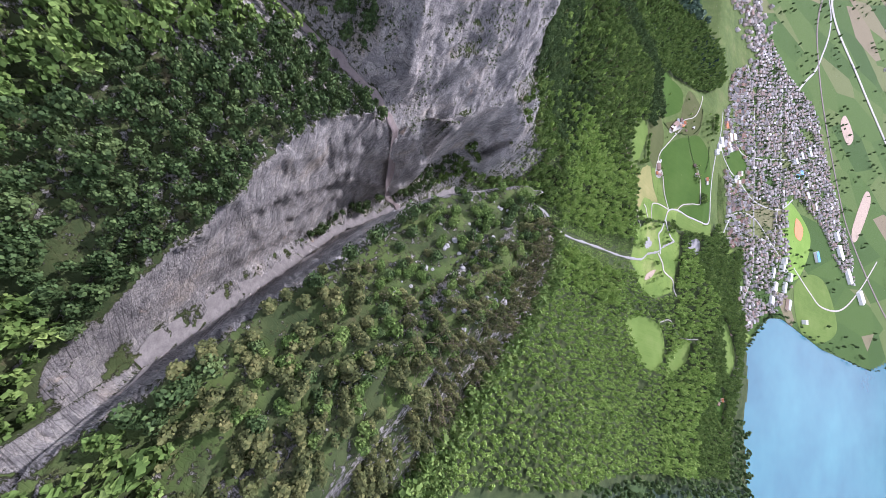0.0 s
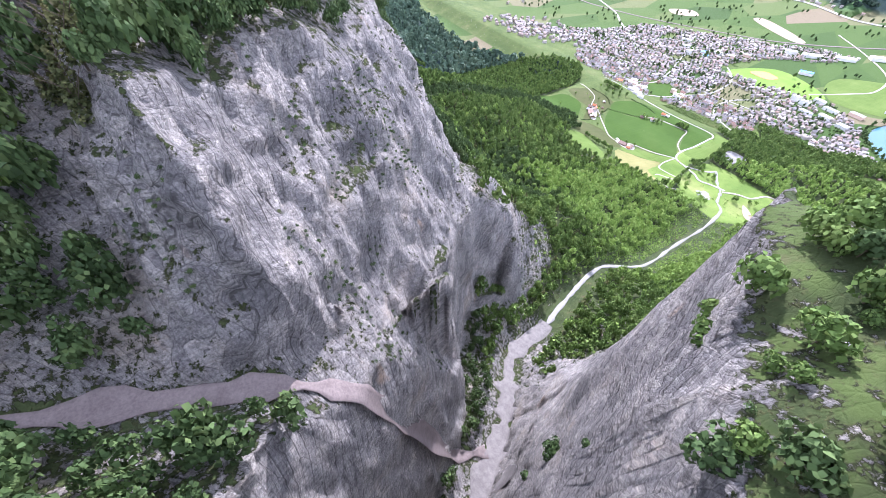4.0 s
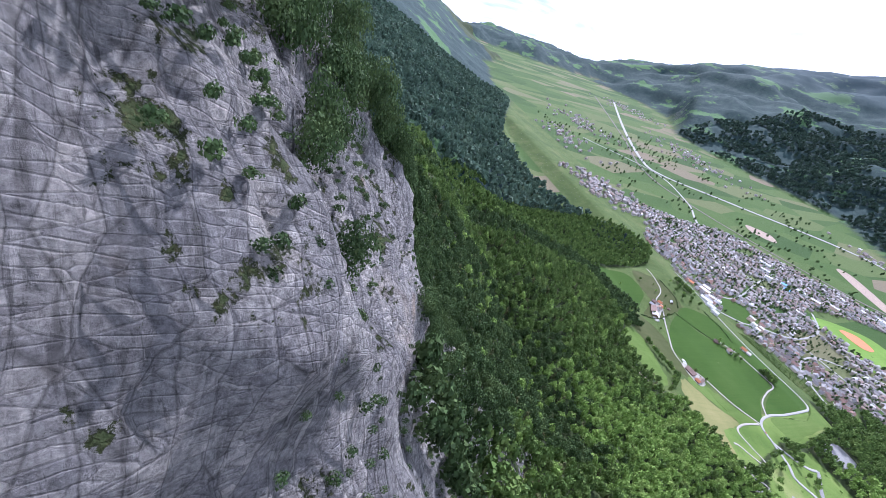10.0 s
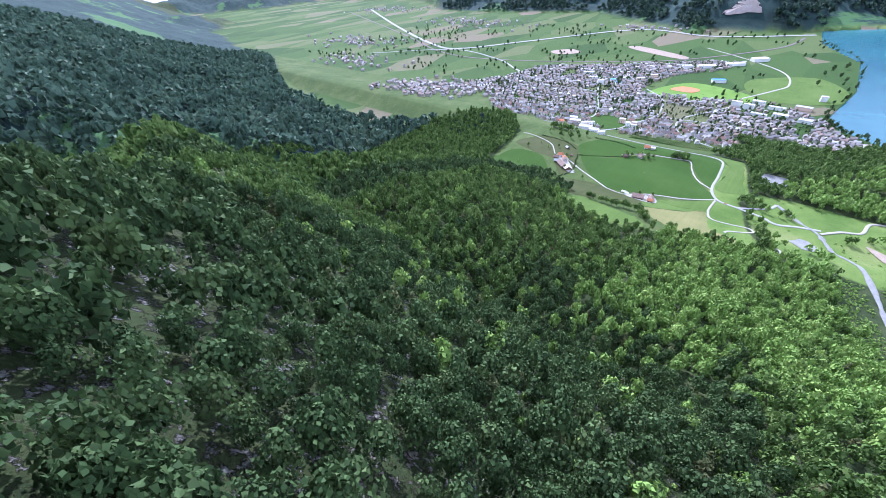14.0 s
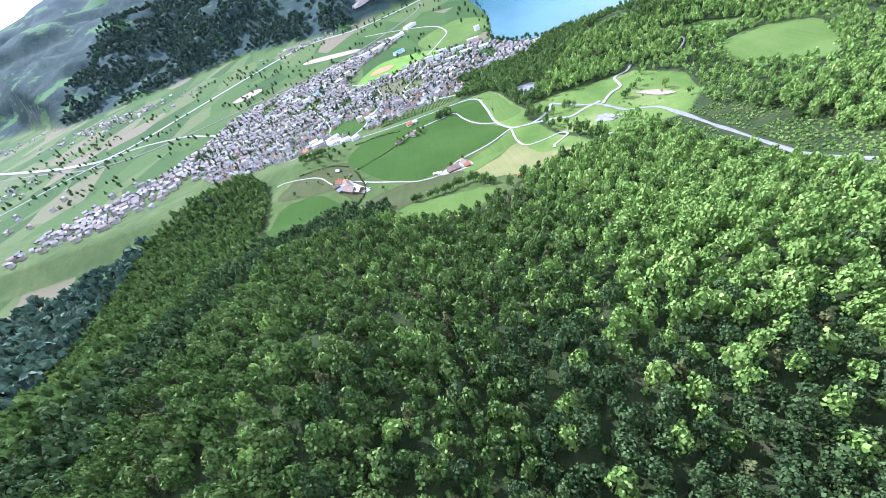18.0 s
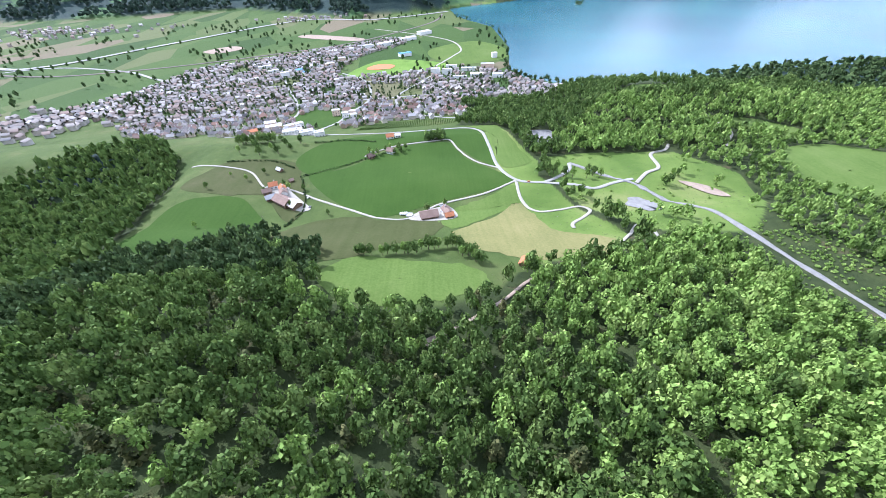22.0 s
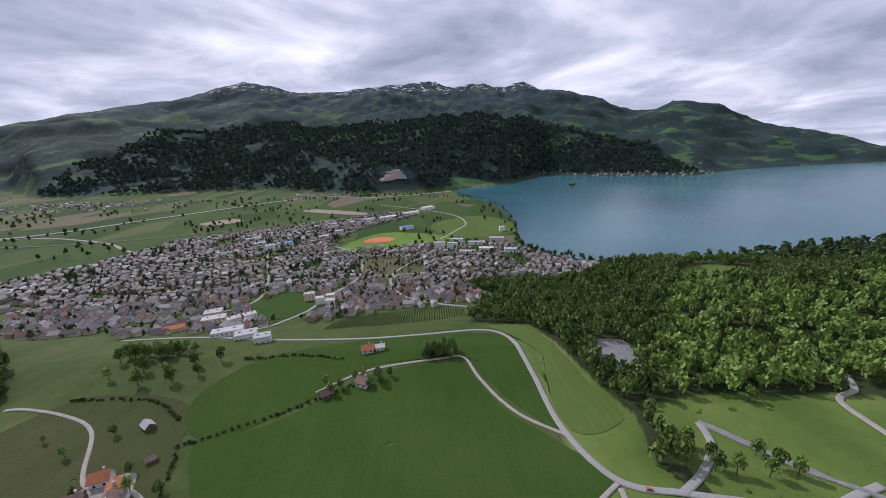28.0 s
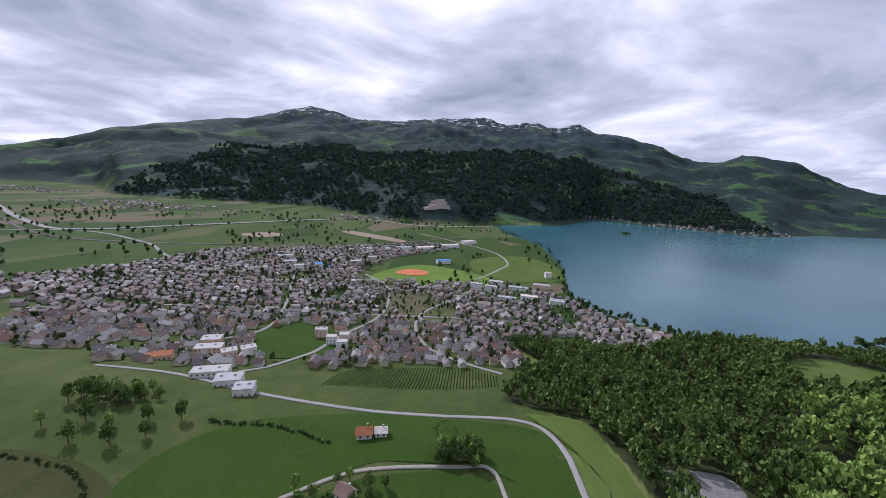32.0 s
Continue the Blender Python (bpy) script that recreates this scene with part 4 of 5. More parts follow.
ribbon("road_wood", [(84, -40), (96, -28), (108, -14), (112, -22), (110, -40)], 1.8, TRACK, "gravel forest track", lift=0.6)
ribbon("road_hollow", [(-16, -100), (-8, -96), (5, -88), (19, -78), (30, -68), (44, -60)], 1.6, EARTH, "forest track above the meadow", lift=0.7)
ribbon("road_high", [(250, 70), (240, 100), (262, 130), (256, 170)], 2.0, TRACK, "forest road on the wooded hill", lift=0.9)
ribbon("motorway", [(-2300, 1500), (-1500, 1010), (-1000, 735), (-843, 712), (-700, 900), (-432, 1240), (-180, 1190), (60, 1300)], 14, ASPHALT, "pale motorway along the valley", lift=1.6)
ribbon("railway", [(-2300, 1330), (-1300, 860), (-860, 640), (-600, 640), (-300, 760), (-160, 860), (0, 1080), (40, 1250)], 7, SCREE, "railway line past the town", lift=0.8)
ribbon("road_valley", [(-1100, 520), (-860, 690), (-640, 640), (-520, 560), (-400, 480), (-300, 420)], 6, ASPHALT, "straight valley road into the town", lift=0.7)
ribbon("road_fields", [(0, 560), (40, 640), (60, 700), (40, 800), (-40, 900), (-160, 1010)], 4, TRACK, "pale road across the fields", lift=0.7)
for k, pts in enumerate([[(-150, 212), (-128, 262), (-118, 310), (-100, 380), (-120, 480), (-170, 540)], [(-240, 250), (-190, 300), (-210, 380), (-250, 470), (-300, 600)], [(20, 262), (-40, 300), (-60, 380), (-20, 470), (20, 540)],
                         [(-420, 300), (-330, 340), (-210, 360), (-100, 372), (60, 390), (150, 350)], [(-440, 460), (-300, 470), (-180, 480), (-60, 470), (110, 470)]]):
    ribbon("street", pts, 3.4, ASPHALT, "grey town street between houses", lift=0.55)


# ---- trees ----
rng = np.random.default_rng(7)


def leaf_quads(centres, normals, size, gen):
    """Ragged leaf clumps: one tilted quad each."""
    n = len(centres)
    nrm = normals + gen.normal(0, 0.45, (n, 3))
    nrm /= np.linalg.norm(nrm, axis=1)[:, None]
    a = np.cross(nrm, gen.normal(0, 1, (n, 3)))
    a /= np.linalg.norm(a, axis=1)[:, None] + 1e-9
    b = np.cross(nrm, a)
    s = (size * gen.uniform(0.65, 1.3, n))[:, None]
    k = gen.uniform(0.55, 1.0, (n, 4, 1))
    dip = nrm * s * 0.25
    q = np.stack([centres + a * s, centres + b * s, centres - a * s, centres - b * s], 1)
    q = centres[:, None] + (q - centres[:, None]) * k - dip[:, None] * np.array([1, 0, 1, 0])[None, :, None]
    return q


def crown(gen, count, size, tall=1.0, lobes=7):
    """Quads of a broad-leaved crown of about unit radius, standing on z = 0."""
    out = []
    for _ in range(lobes):
        th, r = gen.uniform(0, 2 * np.pi), gen.uniform(0.15, 0.62)
        c = np.array([r * np.cos(th), r * np.sin(th), tall * gen.uniform(0.75, 1.55)])
        if _ == 0:
            c = np.array([0, 0, tall * 1.65])
        rad = gen.uniform(0.42, 0.62)
        v = gen.normal(0, 1, (count // lobes, 3))
        v[:, 2] = np.abs(v[:, 2]) * 0.9 - 0.25
        v /= np.linalg.norm(v, axis=1)[:, None]
        out.append((c + v * rad * gen.uniform(0.8, 1.08, (len(v), 1)), v))
    c = np.concatenate([o[0] for o in out])
    v = np.concatenate([o[1] for o in out])
    return leaf_quads(c, v, size, gen)


def spruce(gen, count, size):
    """Quads of a conifer of unit height: drooping branches in whorls."""
    z = 1 - np.sqrt(gen.uniform(0.0, 1, count)) * 0.92
    th = gen.uniform(0, 2 * np.pi, count)
    r = (1 - z) * 0.27 * gen.uniform(0.55, 1.1, count)
    c = np.stack([r * np.cos(th), r * np.sin(th), z], 1)
    v = np.stack([np.cos(th) * 0.55, np.sin(th) * 0.55, np.full(count, 0.85)], 1)
    return leaf_quads(c, v, size * 1.0, gen)


CROWNS = [crown(rng, 216, 0.185, rng.uniform(0.8, 1.1), 8) for _ in range(7)]
CROWNS_FINE = [crown(rng, 420, 0.13, rng.uniform(0.8, 1.1), 9) for _ in range(6)]
CROWNS_TINY = [crown(rng, 760, 0.1, rng.uniform(0.8, 1.1), 10) for _ in range(6)]
CROWNS_LOW = [crown(rng, 66, 0.32, rng.uniform(0.8, 1.1), 6) for _ in range(5)]
CROWNS_FAR = [crown(rng, 24, 0.55, 0.85, 4) for _ in range(5)]
SPRUCES = [spruce(rng, 170, 0.062) for _ in range(4)]
SPRUCES_LOW = [spruce(rng, 60, 0.1) for _ in range(3)]
BUSHES = [crown(rng, 44, 0.36, 0.35, 4) for _ in range(4)]
BUSHES_FINE = [crown(rng, 130, 0.17, 0.4, 6) for _ in range(4)]


def scatter(name, spots, models, mat, label, category="forest"):
    """One mesh of many plants. spots: rows of x, y, z, width, height, turn."""
    spots = np.asarray(spots)
    pick = rng.integers(0, len(models), len(spots))
    quads = []
    for k, model in enumerate(models):
        sp = spots[pick == k]
        if not len(sp):
            continue
        c, s = np.cos(sp[:, 5])[:, None, None], np.sin(sp[:, 5])[:, None, None]
        mx, my, mz = model[None, ..., 0], model[None, ..., 1], model[None, ..., 2]
        w, h = sp[:, 3][:, None, None], sp[:, 4][:, None, None]
        q = np.stack([(mx * c - my * s) * w + sp[:, 0][:, None, None], (mx * s + my * c) * w + sp[:, 1][:, None, None], mz * h + sp[:, 2][:, None, None]], -1)
        quads.append(q.reshape(-1, 4, 3))
    v = np.concatenate(quads)
    n = len(v)
    ob = new(name, mesh_from(name, v.reshape(-1, 3), np.arange(n * 4).reshape(n, 4), [mat]))
    return tagged(ob, label, category, kind="stuff")


def spots_in(x0, x1, y0, y1, step, keep, size, tall, jitter=0.42):
    xs, ys = np.meshgrid(np.arange(x0, x1, step), np.arange(y0, y1, step))
    xs = xs.ravel() + rng.uniform(-jitter, jitter, xs.size) * step
    ys = ys.ravel() + rng.uniform(-jitter, jitter, ys.size) * step
    ok = keep(xs, ys)
    xs, ys = xs[ok], ys[ok]
    z = height(xs, ys)
    w = rng.uniform(0.72, 1.3, len(xs)) * size
    return np.stack([xs, ys, z, w, w * tall * rng.uniform(0.85, 1.2, len(xs)), rng.uniform(0, 6.28, len(xs))], 1)


ROADS = [[(51, 54), (50, 30), (57, 13), (72, 14), (86, 18), (90, 10), (82, 0), (72, -9), (70, -16)], [(136, 44), (149, 57), (163, 66), (170, 92), (186, 100), (196, 112)], [(84, -40), (96, -28), (108, -14), (112, -22), (110, -40)],
         [(-16, -100), (-8, -96), (5, -88), (19, -78), (30, -68), (44, -60)], [(72, 51), (92, 46), (104, 40), (120, 46), (136, 50)], [(70, 51), (84, 60), (96, 72), (100, 84)], [(250, 70), (240, 100), (262, 130), (256, 170)]]


def steepness(x, y):
    e = 1.2
    return np.hypot((height(x + e, y) - height(x - e, y)) / (2 * e), (height(x, y + e) - height(x, y - e)) / (2 * e))


def growable(x, y):
    ok = ~inside(OPEN, x, y) & ~inside(RIGHT_MEADOW, x, y) & ~inside(RIGHT_MEADOW_2, x, y) & ~inside(YARD, x, y) & ~inside(LAKE, x, y) & ~inside(EAST_MEADOW, x, y) & ~inside(EAST_MEADOW_2, x, y)
    d, par = near_line(STREAM, x, y)
    ok &= d > np.interp(par, [0, 8, 9, 11, 13, 14, 18], [5.0, 5.0, 8, 13, 10, 5, 4])
    d2, par2 = near_line(SIDE, x, y)
    ok &= d2 > 4.5
    for rd in ROADS:
        ok &= near_line(rd, x, y)[0] > 2.6
    ok &= ~((inside(CLEARING, x, y)) & (vnoise(x / 7, y / 7, 77) < 0.8))
    return ok


def knoll(x, y):
    d, par = near_line([(306, -424), (334, -440), (384, -480)], x, y)
    return d < 34


def bare_face(x, y):
    """The open slab between the rim and the gorge."""
    d, par = near_line(RIM[5:11], x, y)
    yc = np.interp(x, [p[0] for p in RIM], [p[1] for p in RIM])
    return (y > yc) & (d > 1) & (d < 47) & (x > 146) & (x < 262)


def wood(x, y):
    st = steepness(x, y)
    rd, rp = near_line(RIM, x, y)
    d, par = near_line(STREAM, x, y)
    ok = growable(x, y) & (d > np.interp(par, [0, 4, 5, 6.5, 8], [14, 18, 26, 20, 8]) + 10 * (vnoise(x / 12, y / 12, 19) - 0.5)) & (st < np.where((x < 150) & (y < -345), np.where((rd < 9) | (rd > 23), 3.6, 1.3 + 1.4 * (fbm(x / 12, y / 12, 2, 29) > 0.5)), np.where(x < -60, 3.0, 1.3))) & (vnoise(x / 8, y / 8, 91) > 0.16) & ~knoll(x, y) & ~bare_face(x, y)
    return ok


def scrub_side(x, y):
    """The bank east of the stream and the lower woods: lighter leaves, full sun put into their colour."""
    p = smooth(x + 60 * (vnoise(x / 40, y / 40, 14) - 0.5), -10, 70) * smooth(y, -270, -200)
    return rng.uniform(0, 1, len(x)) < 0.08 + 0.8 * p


near_wood = spots_in(-150, 260, -345, -58, 5.2, wood, 3.15, 1.6)
lightm = scrub_side(near_wood[:, 0], near_wood[:, 1])
dark_spots, light_spots = near_wood[~lightm], near_wood[lightm]
con = rng.uniform(0, 1, len(dark_spots)) < 0.07
deep = (dark_spots[:, 0] < -12) & (dark_spots[:, 1] > -265) & (rng.uniform(0, 1, len(dark_spots)) < 0.8)
close = (dark_spots[:, 0] > -75) & (dark_spots[:, 0] < 100) & (dark_spots[:, 1] < -205) & ~deep
# Steep slope's cloud shade comes from the darker copy of the leaf colour
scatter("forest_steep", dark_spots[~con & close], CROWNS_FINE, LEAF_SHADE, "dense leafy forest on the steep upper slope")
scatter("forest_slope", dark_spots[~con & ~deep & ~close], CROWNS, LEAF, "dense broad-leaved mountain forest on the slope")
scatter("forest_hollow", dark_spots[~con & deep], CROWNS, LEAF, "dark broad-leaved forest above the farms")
scatter("forest_bank", light_spots, CROWNS, LEAF_LIGHT_SUNLIT, "light green forest beside the stream, sunlight put into its leaf colour")
cs = dark_spots[con]
cs[:, 3] = cs[:, 4] = rng.uniform(8, 12, len(cs))
scatter("spruces_in_forest", cs, SPRUCES, NEEDLE, "scattered spruces among broad-leaved trees")
high_wood = spots_in(20, 480, -640, -345, 4.4, lambda x, y: wood(x, y), 2.7, 1.6)
high_wood = high_wood[near_line([(150, -408), (118, -400), (92, -392)], high_wood[:, 0], high_wood[:, 1])[0] > 4.5]
rim_d, rim_p = near_line([(60, -404), (100, -409), (200, -450), (260, -478), (340, -525)], high_wood[:, 0], high_wood[:, 1])
face = ((rim_d < 20) & (high_wood[:, 0] < 260)) | ((high_wood[:, 1] > -402) & (high_wood[:, 0] < 125))
close_by = face & (near_line([(190, -424), (150, -412), (118, -402), (92, -394)], high_wood[:, 0], high_wood[:, 1])[0] < 20)
CROWNS_CLOSE = [crown(rng, 1700, 0.058, rng.uniform(0.8, 1.1), 11) for _ in range(4)]
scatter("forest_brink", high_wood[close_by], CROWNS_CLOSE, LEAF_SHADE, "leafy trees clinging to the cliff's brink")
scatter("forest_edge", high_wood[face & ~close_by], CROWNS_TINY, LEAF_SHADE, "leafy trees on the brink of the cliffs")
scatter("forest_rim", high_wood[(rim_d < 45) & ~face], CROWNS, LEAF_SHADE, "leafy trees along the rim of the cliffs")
scatter("forest_heights", high_wood[(rim_d >= 45) & ~face], CROWNS_LOW, LEAF, "leafy forest on the heights above the cliffs")
outer = spots_in(-420, 480, -345, 335, 5.4, lambda x, y: wood(x, y) & ~((x > -150) & (x < 260) & (y < -58)), 3.2, 1.6)
outer[(outer[:, 0] > 150) & (outer[:, 1] < 100), 3:5] *= 0.72
om = (outer[:, 0] > 100) & (outer[:, 1] < 130 + np.clip(outer[:, 0] - 120, 0, 60) * 1.3 + 60 * (vnoise(outer[:, 0] / 40, outer[:, 1] / 40, 15) - 0.5)) & (rng.uniform(0, 1, len(outer)) < 0.85)
lw = ~om & (outer[:, 0] < -60)
off = outer[:, 0] < -190
scatter("forest_shoulder", outer[lw & ~off], CROWNS_LOW, LEAF_SHADE, "leafy woods on the western shoulder in shaded leaf colour")
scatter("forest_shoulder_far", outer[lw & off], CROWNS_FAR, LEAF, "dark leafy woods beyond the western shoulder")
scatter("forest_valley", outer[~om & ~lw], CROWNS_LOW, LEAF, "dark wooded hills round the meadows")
scatter("forest_sunny_bank", outer[om], CROWNS_LOW, LEAF_LIGHT_SUNLIT, "light green woods beyond the stream, sunlight put into their leaf colour")
west = spots_in(-420, 20, -640, -345, 5.8, wood, 3.2, 1.5)
scatter("forest_west", west[west[:, 0] < -120], CROWNS_FAR, LEAF, "forest on the long mountain flank")
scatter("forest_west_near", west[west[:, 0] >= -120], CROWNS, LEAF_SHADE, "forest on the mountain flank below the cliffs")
far_w = spots_in(-1500, -420, -560, 260, 13, lambda x, y: ~inside(OPEN, x, y), 7.5, 1.15)
scatter("forest_flank_far", far_w, CROWNS_FAR, LEAF_FLANK_HAZE, "distant forest along the mountain flank")
far_e = spots_in(380, 1300, -200, 1100, 14, lambda x, y: (height(x, y) > 0.25) & ((x > 480) | (y > 335)) & ~inside(LAKE, x, y), 5.5, 1.0)
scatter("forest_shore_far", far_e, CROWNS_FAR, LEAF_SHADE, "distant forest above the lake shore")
opp = spots_in(-1700, 1300, 1150, 2600, 21, lambda x, y: (height(x, y) > 8) & ~inside(LAKE, x, y) & (np.hypot((x + 150) / 85, (y - 1365) / 55) > 1) & (fbm(x / 130, y / 130, 3, 55) > 0.33), 11, 0.95)
scatter("forest_opposite", opp, CROWNS_FAR, LEAF_FAR_HAZE, "distant forest on the mountain across the valley")
# bushes clinging to the rock
ledge = spots_in(60, 345, -560, -335, 1.7, lambda x, y: growable(x, y) & (steepness(x, y) >= 1.2) & (steepness(x, y) < 3.2) & (fbm((x * 0.69 - y * 0.72) / 6, (x * 0.72 + y * 0.69) / 22, 3, 33) > 0.54), 0.55, 1.1)
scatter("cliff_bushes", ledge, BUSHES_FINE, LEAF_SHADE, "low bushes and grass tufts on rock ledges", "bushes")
under = spots_in(-100, 220, -345, -80, 5.2, lambda x, y: growable(x, y) & (steepness(x, y) < 1.6) & ~knoll(x, y), 1.3, 1.0)
scatter("undergrowth", under, BUSHES, LEAF_LIGHT_SUNLIT, "undergrowth between the forest trees", "bushes")
scr = spots_in(80, 225, -270, 100, 2.5, lambda x, y: growable(x, y) & (vnoise(x / 6, y / 6, 23) > np.interp(y, [-40, 0], [0.2, 0.5])) & (inside(CLEARING, x, y) | (near_line(STREAM, x, y)[0] < 34)), 1.05, 0.95)
scatter("scrub_clearing", scr, BUSHES, LEAF_LIGHT_SUNLIT, "low green scrub in the clearing", "bushes")
hedge = []
for line in ([(-118, 88), (-84, 104), (-52, 122)], [(-190, 120), (-150, 118), (-128, 104)], [(-120, 150), (-90, 152), (-64, 146)], [(-112, 20), (-104, 44), (-116, 84)]):
    for x, y in curve(line, 14):
        hedge.append((x + rng.uniform(-0.6, 0.6), y + rng.uniform(-0.6, 0.6), z_at(x, y), rng.uniform(0.8, 1.5), rng.uniform(0.9, 1.6), rng.uniform(0, 6)))
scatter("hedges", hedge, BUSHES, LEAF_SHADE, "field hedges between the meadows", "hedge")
valley_trees = spots_in(-1300, 160, 400, 1250, 30, lambda x, y: (vnoise(x / 60, y / 60, 66) > 0.62) & ~inside(LAKE, x, y) & (height(x, y) < 4), 3.4, 1.5)
scatter("valley_trees", valley_trees, CROWNS_FAR, LEAF_SHADE, "single trees and rows in the valley fields", "trees")
shore_line = curve([(84, 1184), (165, 975), (162, 701), (132, 523), (144, 466), (183, 425), (229, 388)], 16)
shore = [(x - 4 + rng.uniform(-3, 3), y + rng.uniform(-3, 3), 0.3, rng.uniform(2, 3.6), rng.uniform(3, 6), rng.uniform(0, 6)) for x, y in shore_line if rng.uniform() < 0.75]
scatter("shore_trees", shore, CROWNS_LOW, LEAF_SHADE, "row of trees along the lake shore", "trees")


def tree_model(name, quads, mat, w, h, trunk_h, label, category, base_r=0.25):
    """One tree: tapered trunk with limbs, and a crown."""
    root = new(name)
    bm = bmesh.new()
    r = bmesh.ops.create_cone(bm, cap_ends=True, segments=7, radius1=base_r, radius2=base_r * 0.3, depth=trunk_h + 1.0)
    bmesh.ops.translate(bm, vec=(0, 0, trunk_h / 2 - 0.3), verts=r["verts"])
    for k in range(4):
        r = bmesh.ops.create_cone(bm, cap_ends=False, segments=5, radius1=base_r * 0.4, radius2=base_r * 0.1, depth=w * 0.8)
        bmesh.ops.transform(bm, matrix=pose(0, 0, trunk_h * (0.5 + 0.1 * k), 0, 0, k * 97) @ pose(0, 0, 0, 0, 48) @ pose(0, 0, w * 0.4), verts=r["verts"])
    part("trunk", bm, BARK, root)
    q = quads.reshape(-1, 3) * np.array([w, w, h])
    n = len(quads)
    c = new("crown", mesh_from("crown", q, np.arange(n * 4).reshape(n, 4), [mat]))
    c.parent = root
    return tagged(root, label, category)


def plant(models, places, size=(0.8, 1.25), group=""):
    """Stands copies of tree models on the land."""
    for k, (x, y) in enumerate(places):
        src = models[k % len(models)]
        s = rng.uniform(*size)
        ob = copy_thing(src, pose(x, y, z_at(x, y) - 0.15, 0, 0, rng.uniform(0, 360)) @ Matrix.Scale(s, 4))
        if group:
            ob["group"] = group


def drop_model(*models):
    for m in models:
        for o in (*m.children_recursive, m):
            bpy.data.objects.remove(o)


BROAD = [tree_model("broadleaf_tree", crown(rng, 300, 0.17, 0.9, 9), m, 2.8, 4.6, 5.5, "leafy deciduous tree with a full rounded crown", "tree") for m in (LEAF, LEAF_LIGHT_SUNLIT, LEAF)]
row = [(x + rng.uniform(-1.5, 1.5), y + rng.uniform(-1.5, 1.5)) for x, y in curve([(-52, -33), (-40, -35), (-24, -36), (-10, -32), (0, -34), (6, -44), (12, -50)], 4)]
plant(BROAD, row, (0.75, 1.15), "trees across the meadow")
plant(BROAD, [(-8 + rng.uniform(-9, 9), 147 + rng.uniform(-6, 6)) for _ in range(34)], (0.6, 0.95), "trees of the copse on the hill")
plant(BROAD, [(x, y) for x, y in ((82, 66), (86, 72), (80, 74), (88, 60), (94, 58), (90, 66), (78, 68), (104, 56), (110, 60), (108, 66), (114, 56))], (0.75, 1.1), "trees by the road fork")
plant(BROAD, [(-100 + rng.uniform(-8, 8), -26 + rng.uniform(-6, 6)) for _ in range(14)], (0.8, 1.2), "trees below the farms")
plant(BROAD, [(-58, 120), (-62, 116), (-44, 120), (-40, 126), (-66, 122), (-34, 128), (-52, 127), (-48, 129), (-38, 121)], (0.6, 0.9), "garden trees of the hill houses")
plant(BROAD, [(-150, 132), (-158, 140), (-146, 146), (-166, 130), (-178, 150), (-140, 138), (-172, 142), (-186, 136), (-134, 150)], (0.8, 1.2), "trees above the school")
plant(BROAD, [(cx + rng.normal(0, 6), cy + rng.normal(0, 3.5)) for cx, cy in ((-190, 160), (-168, 160)) for _ in range(13)], (0.75, 1.2), "trees of the copses above the school")
plant(BROAD, [(-140, 66), (-160, 84), (-150, 96), (-128, 76), (-176, 92), (-185, 70), (-148, 20), (-170, 20)], (0.5, 0.8), "single pasture trees")
plant(BROAD, [(-15, 22), (-3, 27), (-84, 30), (-110, 66), (-122, 68), (-114, 44)], (0.55, 0.85), "farmyard trees")
drop_model(*BROAD)
SPR = [tree_model("spruce_tree", spruce(rng, 420, 0.045), NEEDLE, 9.5, 9.5, 7.5, "dark spruce with drooping branches", "tree", 0.2) for _ in range(3)]
kn = []
while len(kn) < 420:
    x, y = rng.uniform(302, 410), rng.uniform(-520, -400)
    d, par = near_line([(306, -424), (334, -440), (424, -512)], np.array([x]), np.array([y]))
    side = (x - 306) * 0.63 + (y + 424) * 0.78
    if d[0] < 36 and rng.uniform() < (0.95 if side > -4 or x > 342 else 0.06):
        kn.append((x, y))
kn.sort(key=lambda q: abs(q[0] - 330) + abs(q[1] + 440))
plant(SPR, kn[:210], (0.5, 1.0), "spruces on the rocky spur")
rest = np.array([(x, y, z_at(x, y) - 0.2, s_, s_, rng.uniform(0, 6.28)) for (x, y), s_ in zip(kn[210:], rng.uniform(5, 9.5, 400))])
scatter("spruce_wood", rest, SPRUCES, NEEDLE, "dense spruces on the back of the rocky spur")
rim_spruces = []
for x, y in curve([(150, -432), (172, -444), (201, -471), (230, -496)], 26):
    back = rng.uniform(1, 16)
    rim_spruces.append((x - 0.7 * back + rng.uniform(-2, 2), y - 0.7 * back + rng.uniform(-2, 2)))
plant(SPR, rim_spruces, (0.55, 0.95), "spruces on the rim of the cliff")
drop_model(*SPR)
SHRUB = [tree_model("shrub", crown(rng, 420, 0.15, 0.6, 8), m, 1.9, 2.2, 1.4, "bushy green shrub among limestone and grass", "shrub", 0.1) for m in (LEAF, LEAF_SHADE, LEAF)]
kb = []
while len(kb) < 220:
    x, y = rng.uniform(290, 385), rng.uniform(-505, -415)
    d, par = near_line([(306, -424), (334, -440), (384, -480)], np.array([x]), np.array([y]))
    side = (x - 306) * 0.63 + (y + 424) * 0.78
    if d[0] < 30 and side < 10:
        kb.append((x, y))
plant(SHRUB, kb, (0.6, 1.5), "shrubs on the rocky spur")
drop_model(*SHRUB)
# loose blocks
bm = bmesh.new()
bmesh.ops.create_icosphere(bm, subdivisions=2, radius=0.6)
for v in bm.verts:
    v.co *= 1 + 0.5 * (noise.noise(v.co * 2.2))
    v.co.z *= 0.6
rock0 = part("boulder", bm, STONE, None)
